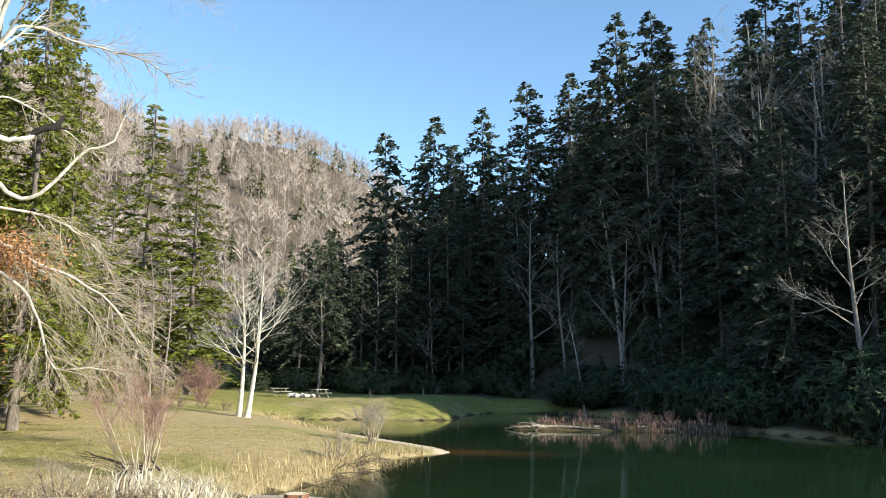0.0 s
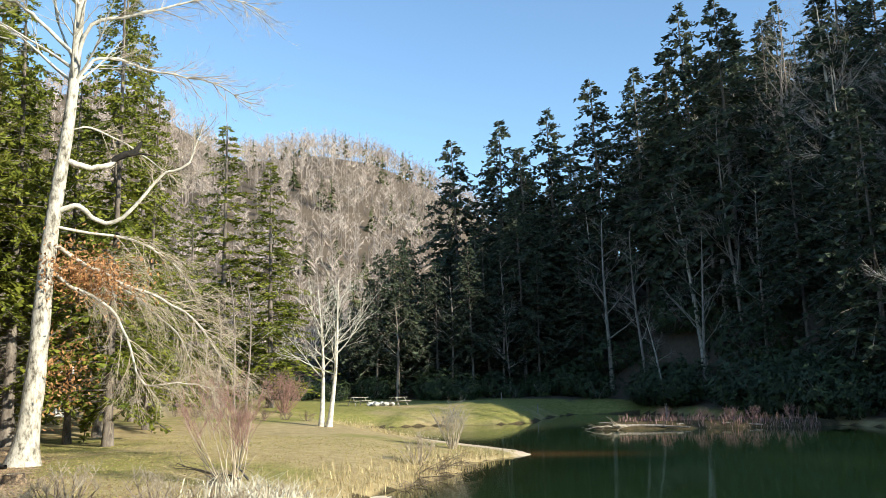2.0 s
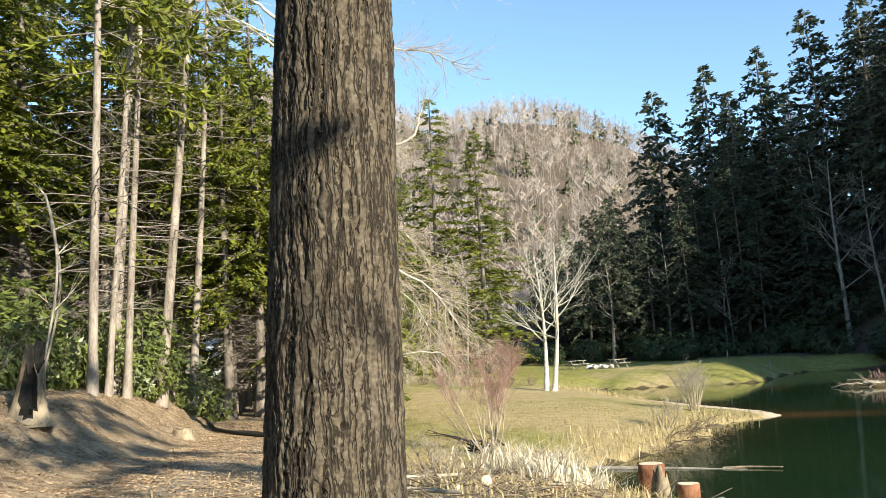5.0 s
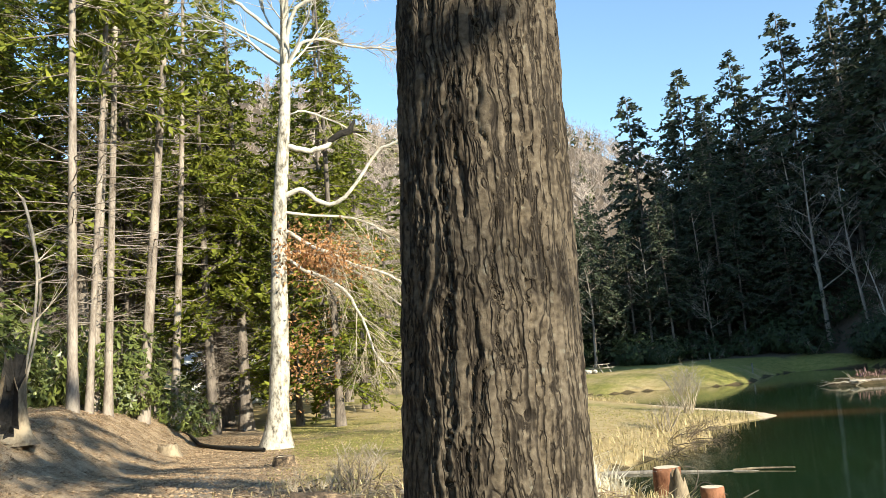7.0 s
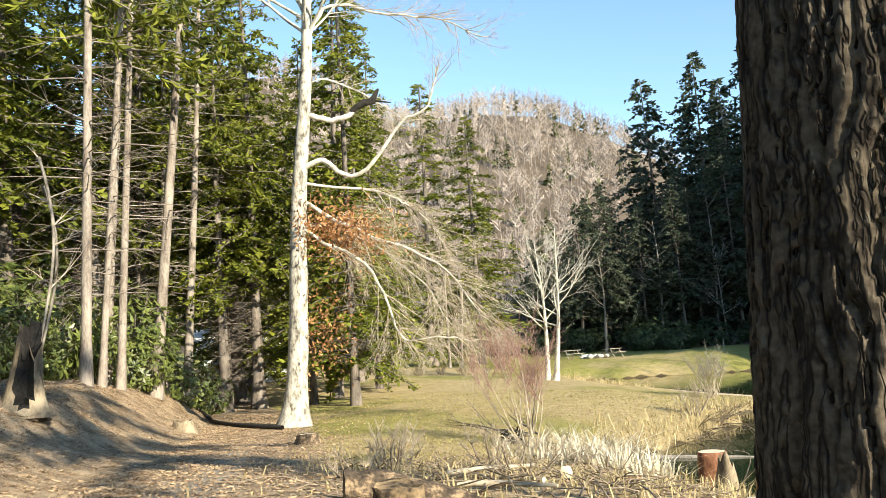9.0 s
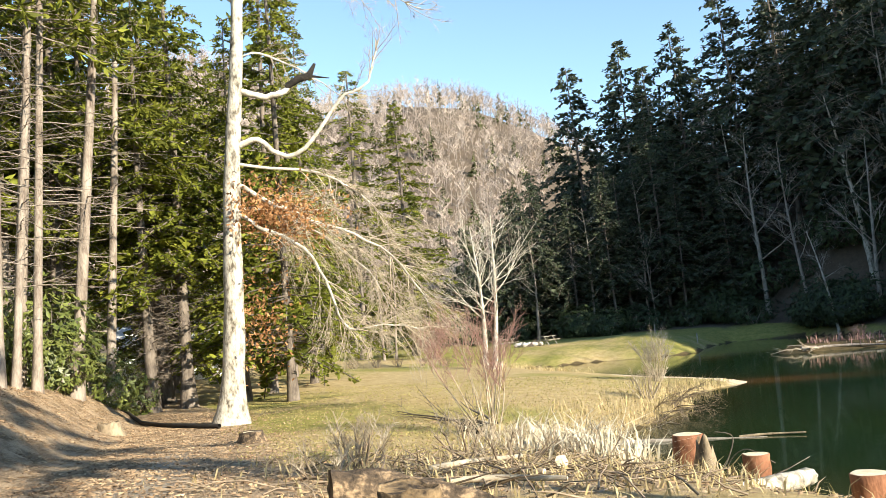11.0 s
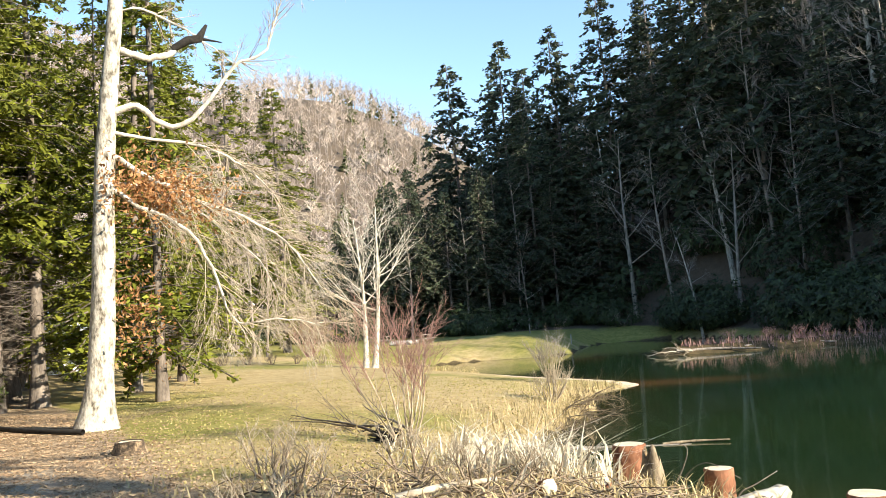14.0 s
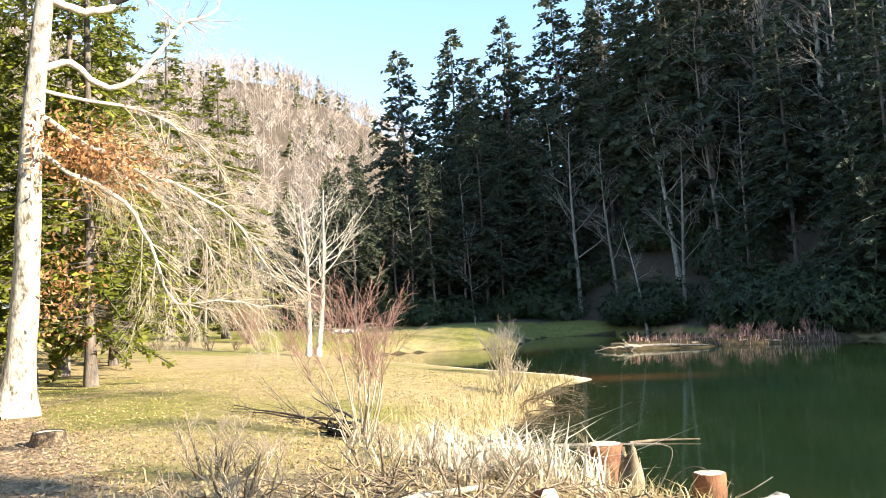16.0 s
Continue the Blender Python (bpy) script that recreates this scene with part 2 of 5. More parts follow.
def ground_material():
    """Lawn, straw, leaf litter and gravel, sand and woodland floor, mixed by the sheet's zone values and noise."""
    m = bpy.data.materials.new("ground_cover")
    m.use_nodes = True
    n, link = m.node_tree.nodes, m.node_tree.links.new
    b = n["Principled BSDF"]
    co = n.new("ShaderNodeTexCoord")

    def noise_at(scale, detail=6.0):
        t = n.new("ShaderNodeTexNoise")
        t.inputs["Scale"].default_value, t.inputs["Detail"].default_value, t.inputs["Roughness"].default_value = scale, detail, 0.65
        link(co.outputs["Object"], t.inputs["Vector"])
        return t.outputs["Fac"]

    def ramp(fac, stops):
        r = n.new("ShaderNodeValToRGB")
        while len(r.color_ramp.elements) < len(stops):
            r.color_ramp.elements.new(0.5)
        for e, (p, c) in zip(r.color_ramp.elements, stops):
            e.position, e.color = p, (*c, 1)
        link(fac, r.inputs["Fac"])
        return r.outputs["Color"]

    def mix(fac, a, c):
        x = n.new("ShaderNodeMix")
        x.data_type = "RGBA"
        link(fac, x.inputs[0])
        link(a, x.inputs[6])
        link(c, x.inputs[7])
        return x.outputs[2]

    def zone(name, fine, lo=0.35, hi=0.65):
        a = n.new("ShaderNodeAttribute")
        a.attribute_name = name
        s = n.new("ShaderNodeMath")
        s.operation = "MULTIPLY_ADD"
        link(fine, s.inputs[0])
        s.inputs[1].default_value = 0.9
        link(a.outputs["Fac"], s.inputs[2])
        r = n.new("ShaderNodeMapRange")
        r.inputs["From Min"].default_value, r.inputs["From Max"].default_value = lo + 0.45, hi + 0.45
        link(s.outputs[0], r.inputs["Value"])
        return r.outputs["Result"]

    n1, n2, n3, n4 = noise_at(0.35), noise_at(2.2), noise_at(14.0), noise_at(60.0)
    lawn = mix(n3, ramp(n2, [(0.38, (0.15, 0.19, 0.03)), (0.62, (0.36, 0.33, 0.09))]), ramp(n4, [(0.3, (0.17, 0.15, 0.045)), (0.7, (0.33, 0.27, 0.11))]))
    straw = mix(n3, ramp(n2, [(0.38, (0.33, 0.235, 0.10)), (0.62, (0.56, 0.43, 0.235))]), ramp(n4, [(0.3, (0.24, 0.18, 0.08)), (0.7, (0.50, 0.40, 0.22))]))
    litter = mix(n3, ramp(n2, [(0.39, (0.12, 0.075, 0.042)), (0.6, (0.50, 0.37, 0.24))]), ramp(n4, [(0.4, (0.09, 0.058, 0.034)), (0.6, (0.60, 0.46, 0.31))]))
    sand = mix(n3, ramp(n2, [(0.3, (0.58, 0.46, 0.34)), (0.7, (0.72, 0.60, 0.46))]), ramp(n4, [(0.3, (0.36, 0.27, 0.17)), (0.7, (0.60, 0.50, 0.36))]))
    gravel = mix(n4, ramp(n3, [(0.3, (0.25, 0.205, 0.155)), (0.7, (0.42, 0.36, 0.28))]), ramp(n4, [(0.35, (0.16, 0.13, 0.10)), (0.65, (0.50, 0.44, 0.36))]))
    floor = mix(n3, ramp(n2, [(0.3, (0.06, 0.047, 0.035)), (0.7, (0.15, 0.115, 0.085))]), ramp(n4, [(0.3, (0.05, 0.04, 0.028)), (0.7, (0.20, 0.15, 0.11))]))
    mud = ramp(n2, [(0.3, (0.05, 0.04, 0.02)), (0.7, (0.13, 0.095, 0.05))])
    c = mix(zone("dry", n1), lawn, straw)
    c = mix(zone("litter", n2), c, litter)
    c = mix(zone("gravel", n2), c, gravel)
    c = mix(zone("woods", n1), c, floor)
    c = mix(zone("sand", n2), c, sand)
    c = mix(zone("mud", n2), c, mud)
    link(c, b.inputs["Base Color"])
    b.inputs["Roughness"].default_value, b.inputs["Specular IOR Level"].default_value = 0.95, 0.15
    bp = n.new("ShaderNodeBump")
    bp.inputs["Strength"].default_value, bp.inputs["Distance"].default_value = 0.6, 0.08
    link(n3, bp.inputs["Height"])
    bp2 = n.new("ShaderNodeBump")
    bp2.inputs["Strength"].default_value, bp2.inputs["Distance"].default_value = 0.6, 0.02
    link(n4, bp2.inputs["Height"])
    link(bp.outputs["Normal"], bp2.inputs["Normal"])
    link(bp2.outputs["Normal"], b.inputs["Normal"])
    return m


def water_material():
    """Murky green pond water, browner over the shallows, with a faint ripple."""
    m = bpy.data.materials.new("pond_water")
    m.use_nodes = True
    n, link = m.node_tree.nodes, m.node_tree.links.new
    b = n["Principled BSDF"]
    co, at = n.new("ShaderNodeTexCoord"), n.new("ShaderNodeAttribute")
    at.attribute_name = "shallow"
    cl = n.new("ShaderNodeTexNoise")
    cl.inputs["Scale"].default_value, cl.inputs["Detail"].default_value = 0.15, 4
    link(co.outputs["Object"], cl.inputs["Vector"])
    deep = n.new("ShaderNodeValToRGB")
    deep.color_ramp.elements[0].position, deep.color_ramp.elements[1].position = 0.3, 0.7
    deep.color_ramp.elements[0].color, deep.color_ramp.elements[1].color = (0.010, 0.026, 0.011, 1), (0.018, 0.036, 0.013, 1)
    link(cl.outputs["Fac"], deep.inputs["Fac"])
    x = n.new("ShaderNodeMix")
    x.data_type = "RGBA"
    link(at.outputs["Fac"], x.inputs[0])
    link(deep.outputs["Color"], x.inputs[6])
    x.inputs[7].default_value = (0.11, 0.065, 0.025, 1)
    link(x.outputs[2], b.inputs["Base Color"])
    b.inputs["Roughness"].default_value, b.inputs["IOR"].default_value = 0.06, 1.33
    rip = n.new("ShaderNodeTexNoise")
    rip.inputs["Scale"].default_value, rip.inputs["Detail"].default_value = 1.6, 3
    link(co.outputs["Object"], rip.inputs["Vector"])
    bp = n.new("ShaderNodeBump")
    bp.inputs["Strength"].default_value, bp.inputs["Distance"].default_value = 0.12, 0.02
    link(rip.outputs["Fac"], bp.inputs["Height"])
    link(bp.outputs["Normal"], b.inputs["Normal"])
    return m


M_GROUND, M_WATER = ground_material(), water_material()

# ---- the lie of the land ----
WATER = -1.65
POND = [(-4.1, 15.9), (-4.9, 17.7), (-6.3, 18.7), (-8.7, 23), (-8.0, 25.2), (-7.3, 28.3), (-6.5, 31.3), (-7.1, 35.1), (-5.9, 37.6), (-4.8, 39.2), (-5.5, 41), (-7.5, 43.8),
        (-10.0, 46.7), (-13.1, 49.5), (-16.2, 55), (-19.8, 60), (-22.0, 63.5), (-20, 65.3), (-18.4, 64.6), (-14.6, 66.3), (-10.6, 66.3), (-8.2, 68), (-7.8, 77.6), (-5.8, 84.2), (0.2, 83.3), (7.6, 72), (11.5, 61.6), (14.8, 54.3),
        (19.2, 51), (27, 44), (39, 34), (60, 24), (60, 6), (30, 9), (14, 10.2), (5, 11.6), (-1, 13.0)]


def shore_distance(x, y):
    """Metres from the water's edge: above 0 on land, below 0 in the pond."""
    best, inside = np.full(x.shape, 1e9), np.zeros(x.shape, bool)
    for (ax, ay), (bx, by) in zip(POND, POND[1:] + POND[:1]):
        dx, dy = bx - ax, by - ay
        t = np.clip(((x - ax) * dx + (y - ay) * dy) / (dx * dx + dy * dy), 0, 1)
        best = np.minimum(best, np.hypot(x - ax - t * dx, y - ay - t * dy))
        if dy:
            inside ^= ((ay > y) != (by > y)) & (x < (bx - ax) * (y - ay) / dy + ax)
    return np.where(inside, -best, best)


def smooth(a, b, v):
    t = np.clip((v - a) / (b - a), 0, 1)
    return t * t * (3 - 2 * t)


def wobble(x, y):
    return (np.sin(0.61 * x + 1.3 * np.sin(0.37 * y)) + np.sin(0.53 * y + 1.7 * np.sin(0.29 * x) + 2.0) + 0.6 * np.sin(1.7 * x + 1.1 * y) * np.sin(1.3 * y - 0.7 * x)) / 2.6


def bank_side(x, y):
    """Metres to the left of the foot of the bank that runs along the path."""
    toe = np.interp(y, [-20, 0, 9, 19.5, 28, 45, 80], [-8.5, -8.5, -11.5, -18.6, -24.5, -43, -70])
    return (toe - x) * 0.84


def right_side(x, y):
    """Metres behind the shore of the wooded hillside across the pond."""
    edge = np.interp(y, [-60, 6, 24, 34, 44, 51, 54, 62, 72, 84, 90, 110, 140, 200], [75, 64, 61, 40, 28, 20, 15.5, 12, 8.0, 1.5, -6, -22, -34, -45])
    return (x - edge) * 0.8


def height(x, y):
    x, y = np.asarray(x, float), np.asarray(y, float)
    s = shore_distance(x, y)
    lawn = np.interp(y, [-10, 1, 6, 9, 13, 18, 24, 38, 52, 61, 70, 85, 120, 200], [0.2, 0.12, -0.10, 0.0, -0.22, -0.5, -0.68, -0.78, -0.85, -0.6, -0.45, -0.2, 1.0, 6])
    lawn = lawn + 0.05 * wobble(x, y) + 0.045 * np.maximum(-x - 19, 0) * smooth(28, 50, y) * (1 - 0.5 * smooth(58, 72, y))
    lawn = lawn + 0.55 * np.exp(-(((x + 11) / 6) ** 2 + ((y - 75) / 6) ** 2))
    z = WATER + (lawn - WATER) * (1 - np.exp(-np.maximum(s, 0) / (2.3 + 6 * np.exp(-(((x + 7.5) / 4.5) ** 2 + ((y - 42) / 5.5) ** 2))))) + 0.05 * smooth(0, 0.3, s)
    bed = WATER - 1.8 * (1 - np.exp(np.minimum(s, 0) / 4.0)) - 0.02
    z = np.where(s > 0, z, bed)
    # the island of silt and drift logs
    t = np.clip(((x + 2.0) * 13.2 + (y - 58.3) * 1.6) / (13.2 ** 2 + 1.6 ** 2), 0, 1)
    d = np.hypot(x + 2.0 - 13.2 * t, (y - 58.3 - 1.6 * t))
    z = np.maximum(z, WATER - 0.3 + 0.78 * np.exp(-(d / 1.1) ** 2))
    # the bank on the left and the wooded rise behind it
    b = bank_side(x, y)
    z = z + 1.45 * smooth(0, 3.0, b) * smooth(-6, 6, y) + 0.10 * np.maximum(b - 2.5, 0) + 0.16 * wobble(1.7 * x, 1.7 * y) * smooth(0, 2, b) + 0.07 * np.sin(3.9 * x + 2.0 * np.sin(2.3 * y)) * np.sin(4.7 * y + 1.5 * np.sin(3.1 * x)) * smooth(-0.5, 1.5, b) * smooth(9, 5, b)
    # the hillside on the right
    r = right_side(x, y)
    tall = np.interp(y, [-60, 0, 22, 36, 55, 400], [0.25, 0.42, 0.6, 0.95, 1.0, 1.0])
    z = z + tall * 52 * (1 - np.exp(-0.86 * np.maximum(r - 1, 0) * smooth(0, 9, r) / 52)) * smooth(-2, 3, s)
    # the far hills
    f = y - 145 - 0.12 * np.abs(x + 95)
    z = z + 92 * smooth(-20, 190, f) * (1 - smooth(-20, 45, r)) * (0.9 + 0.12 * np.sin(x / 47.0) + 0.08 * np.sin(x / 19.0 + 1))
    lf = -x - 75 - 0.2 * np.abs(y - 60)
    z = z + 18 * smooth(0, 160, lf)
    return z


def ground_z(x, y):
    return float(height(np.array([x]), np.array([y]))[0])


def steps(stops):
    """Coordinates from the first stop to the last, each stretch at its own spacing."""
    out = [stops[0][0]]
    for (a, d), (b, _) in zip(stops, stops[1:]):
        k = max(1, round((b - a) / d))
        out += [a + (b - a) * i / k for i in range(1, k + 1)]
    return np.array(out)


def mesh_from(name, verts, faces, mat, smooth_faces=False):
    me = bpy.data.meshes.new(name)
    me.from_pydata(verts if isinstance(verts, list) else verts.tolist(), [], faces if isinstance(faces, list) else faces.tolist())
    me.materials.append(mat)
    if smooth_faces:
        me.polygons.foreach_set("use_smooth", np.ones(len(me.polygons), bool))
    me.update()
    return me


def zone_values(me, name, values):
    a = me.attributes.new(name, "FLOAT", "POINT")
    a.data.foreach_set("value", np.asarray(values, np.float32))


def sheet(xs, ys, z_of):
    gx, gy = np.meshgrid(xs, ys)
    v = np.stack([gx.ravel(), gy.ravel(), z_of(gx.ravel(), gy.ravel())], 1)
    i = (np.arange(len(ys) - 1)[:, None] * len(xs) + np.arange(len(xs) - 1)).ravel()
    return v, np.stack([i, i + 1, i + 1 + len(xs), i + len(xs)], 1)


gv, gf = sheet(steps([(-900, 60), (-300, 20), (-100, 5), (-40, 0.45), (8, 0.9), (30, 3), (90, 12), (300, 60), (900, 60)]),
               steps([(-300, 60), (-60, 10), (-10, 0.9), (4, 0.35), (32, 0.5), (70, 0.9), (95, 4), (200, 12), (500, 80), (1300, 80)]), height)
ground_me = mesh_from("ground", gv, gf, M_GROUND, True)
X, Y = gv[:, 0], gv[:, 1]
S, B, R = shore_distance(X, Y), bank_side(X, Y), right_side(X, Y)
path_x = np.interp(Y, [-10, 0, 6, 10, 14, 19, 24, 30, 45], [-2, -4, -7.5, -10.3, -13, -16.6, -20.2, -25, -40])
off_path = np.abs(X - path_x)
dry = 0.70 + 0.42 * wobble(X * 0.5, Y * 0.5) + 0.35 * np.exp(-np.maximum(S, 0) / 2.0) - 0.55 * np.exp(-((Y - 25) / 4.5) ** 2) * (X > -19) - 0.5 * smooth(58, 64, Y) + 0.1 * smooth(8, 2, Y)
bar_t = np.clip((-X - 4.8) / 6.5, 0, 1)
bar_sand = 1.5 * np.exp(-((Y - (39.6 + 7.4 * bar_t)) / 1.9) ** 2) * smooth(-14.5, -9.5, X) * (S < 2.2)
near_shore = np.exp(-(((X + 7.3) / 3.2) ** 2 + ((Y - 13.2) / 3.4) ** 2))
dry = dry + near_shore
zone_values(ground_me, "dry", np.clip(dry, 0, 1))
zone_values(ground_me, "litter", np.clip(np.maximum(smooth(-1.0, 0.8, B), np.maximum(1 - smooth(1.2, 3.4, off_path), np.maximum(0.75 * (1 - smooth(5, 9.5, Y)), 0.8 * near_shore))) * (Y < 70), 0, 1))
zone_values(ground_me, "gravel", np.clip(0.62 * (1 - smooth(0.3, 1.1, off_path)) * (Y < 17), 0, 1))
zone_values(ground_me, "woods", np.clip(np.maximum(smooth(-1, 2, R) * (S > 0), np.maximum(smooth(6, 10, B), smooth(84, 92, Y))), 0, 1))
zone_values(ground_me, "sand", np.clip(bar_sand, 0, 1))
zone_values(ground_me, "mud", np.clip((S < 0.12) * 1.0 * (1 - np.exp(-(((X + 6.0) / 3.2) ** 2 + ((Y - 40) / 2.6) ** 2))), 0, 1))
ground = tagged(new("ground", ground_me), "grassy lakeside with straw-coloured lawn, leaf litter and gravel path", "ground", kind="structure")

wv, wf = sheet(steps([(-40, 4), (-24, 0.8), (8, 3), (90, 3)]), steps([(4, 3), (12, 0.8), (72, 3), (96, 3)]), lambda a, b: np.full(a.shape, WATER))
water_me = mesh_from("water", wv, wf, M_WATER, True)
ws = shore_distance(wv[:, 0], wv[:, 1])
bar = np.exp(-(((wv[:, 0] + 3.6) / 3.0) ** 2 + ((wv[:, 1] - 39.6) / 1.3) ** 2))
zone_values(water_me, "shallow", np.clip(0.8 * bar + 0.35 * np.exp(np.minimum(ws, 0) / 1.2) * (wv[:, 0] < 5) + 0.35 * np.exp(-((wv[:, 1] - 62) / 5) ** 2) * (wv[:, 0] < -6), 0, 1))
tagged(new("water", water_me), "still murky green pond with brown shallows", "pond", kind="structure")

# ---- builders ----
class Shape:
    """Collects tubes and leaves into one mesh."""

    def __init__(self):
        self.v, self.f = [], []

    def tube(self, pts, radii, sides, cap=False):
        base = len(self.v)
        side = Vector((0, 0, 1))
        for k, p in enumerate(pts):
            d = (pts[min(k + 1, len(pts) - 1)] - pts[max(k - 1, 0)])
            d = d.normalized() if d.length > 1e-6 else Vector((0, 0, 1))
            a = d.cross(Vector((0, 1, 0)) if abs(d.y) < 0.8 else Vector((1, 0, 0))).normalized()
            b = d.cross(a)
            for i in range(sides):
                w = 2 * math.pi * i / sides
                q = p + (a * math.cos(w) + b * math.sin(w)) * radii[k]
                self.v.append((q.x, q.y, q.z))
        for k in range(len(pts) - 1):
            for i in range(sides):
                j = (i + 1) % sides
                r0, r1 = base + k * sides, base + (k + 1) * sides
                self.f.append((r0 + i, r0 + j, r1 + j, r1 + i))
        if cap:
            self.f.append(tuple(base + (len(pts) - 1) * sides + i for i in range(sides)))

    def leaf(self, p, along, across, length, width):
        """A pointed leaf or spray of two triangles, folded a little at the middle."""
        n = len(self.v)
        m = p + along * (length * 0.45)
        drop = Vector((0, 0, -0.12 * length))
        for q in (p, m + across * width * 0.5 + drop, p + along * length, m - across * width * 0.5 + drop):
            self.v.append((q.x, q.y, q.z))
        self.f.append((n, n + 1, n + 2))
        self.f.append((n, n + 2, n + 3))

    def mesh(self, name, mat, smooth_faces=True):
        return mesh_from(name, self.v, self.f, mat, smooth_faces)


def unit(rng):
    while True:
        v = Vector((rng.uniform(-1, 1), rng.uniform(-1, 1), rng.uniform(-1, 1)))
        if 0.05 < v.length < 1:
            return v.normalized()


def limb(shape, rng, start, way, length, radius, level, spec):
    """A bending limb that bears smaller ones. spec: per level (children, length ratio, spread, lift, wander, sides, segments)."""
    kids, ratio, spread, lift, wander, sides, segs = spec[level]
    pts, radii, d, p = [start], [radius], way.normalized(), start
    for k in range(segs):
        d = (d + unit(rng) * wander + Vector((0, 0, lift / segs))).normalized()
        p = p + d * (length / segs)
        pts.append(p)
        radii.append(radius * (1 - 0.75 * (k + 1) / segs))
    shape.tube(pts, radii, sides)
    if level + 1 < len(spec):
        for c in range(kids):
            t = rng.uniform(0.25, 1.0)
            k = min(int(t * segs), segs - 1)
            q = pts[k].lerp(pts[k + 1], t * segs - k)
            ax = (pts[k + 1] - pts[k]).normalized()
            out = unit(rng)
            out = (out - ax * out.dot(ax)).normalized()
            limb(shape, rng, q, ax * math.cos(spread) + out * math.sin(spread), length * ratio * rng.uniform(0.7, 1.2) * (1.15 - 0.5 * t), max(radii[k] * 0.6, 0.004), level + 1, spec)
    return pts


def part(name, me, parent, label=""):
    ob = new(name, me)
    ob.parent = parent
    if label:
        ob["label"] = label
    return ob


def thing(name, parts, m, label, category, group=""):
    """A thing with its parts: an Empty at its base."""
    ob = new(name)
    ob.empty_display_size = 0.2
    for piece, me, text in parts:
        part(piece, me, ob, text)
    ob.matrix_basis = m
    return tagged(ob, label, category, group)


def at(x, y, turn=0.0, size=1.0, sink=0.05, z=None):
    return Matrix.LocRotScale((x, y, (ground_z(x, y) if z is None else z) - sink), Euler((0, 0, turn)), Vector((size, size, size)))


def trunk_tube(shape, rng, h, r0, r1, sides=10, lean=(0, 0), bend=0.15, flare=1.5, segs=14):
    pts, radii = [], []
    for k in range(segs + 1):
        t = k / segs
        pts.append(Vector((lean[0] * t * h + bend * math.sin(2.3 * t + 1) * t, lean[1] * t * h + bend * math.sin(3.1 * t) * t, t * h)))
        radii.append((r0 + (r1 - r0) * t) * (1 + (flare - 1) * math.exp(-t * h / 0.35)))
    shape.tube(pts, radii, sides)
    return pts


def hemlock(seed, h, wide, low, whorls, sprays, needle_mat, spray=0.42, trunk_r=0.24, gaps=0.0, dead=14, bark=None, fine=2):
    """Trunk with dead lower stubs, and a crown of drooping branches with feathery sprays."""
    rng = random.Random(seed)
    tr, cr = Shape(), Shape()
    trunk_tube(tr, rng, h, trunk_r, 0.03, 8)
    for _ in range(dead):
        z = rng.uniform(0.08 * h, max(low * h * 1.25, 0.15 * h))
        a = rng.uniform(0, 2 * math.pi)
        limb(tr, rng, Vector((0, 0, z)), Vector((math.cos(a), math.sin(a), rng.uniform(-0.25, 0.35))), rng.uniform(0.7, 2.0), 0.022, 0, [(3, 0.5, 0.7, -0.25, 0.18, 4, 4), (0, 0, 0, 0, 0.2, 3, 2)])
    up = Vector((0, 0, 1))
    for k in range(whorls):
        t = (k + rng.random()) / whorls
        z = h * (low + (1 - low) * t)
        if rng.random() < gaps:
            continue
        reach = wide * (1 - t) ** 0.7 * rng.uniform(0.68, 1.1) + 0.2
        a = rng.uniform(0, 2 * math.pi)
        d = Vector((math.cos(a), math.sin(a), 0))
        cross = up.cross(d)
        rise = rng.uniform(-0.05, 0.35) * (0.4 + t)
        droop = rng.uniform(0.25, 0.55)
        line = []
        for i in range(3):
            s = i / 2
            line.append(Vector((0, 0, z)) + d * (reach * s) + cross * (0.12 * reach * math.sin(3 * s + k)) + up * (reach * (rise * s - droop * s * s)))
        tr.tube(line, [0.035 * (1 - t) + 0.012 - 0.008 * i / 2 * (1 - t) for i in range(3)], 3)
        count = max(4, int(sprays * (0.35 + reach / wide)))
        for i in range(count):
            s = 0.18 + 0.82 * (i + rng.random()) / count
            q = line[min(int(s * 2), 1)].lerp(line[min(int(s * 2), 1) + 1], s * 2 - min(int(s * 2), 1))
            sgn = 1 if i % 2 else -1
            way = (d * rng.uniform(0.3, 1.0) + cross * sgn * rng.uniform(0.4, 1.1) + up * rng.uniform(-0.55, 0.15)).normalized()
            ln = spray * rng.uniform(0.6, 1.35) * (1.15 - 0.5 * s) * (1 - 0.45 * t)
            for _ in range(fine):
                w2 = (way + unit(rng) * 0.45).normalized()
                acr = w2.cross(unit(rng)).normalized()
                cr.leaf(q + unit(rng) * 0.1, w2, acr, ln * rng.uniform(0.7, 1.1), ln * rng.uniform(0.32, 0.55))
    return [("trunk", tr.mesh("trunk", bark or M_BARK_HEM), ""), ("crown", cr.mesh("crown", needle_mat, False), "")]


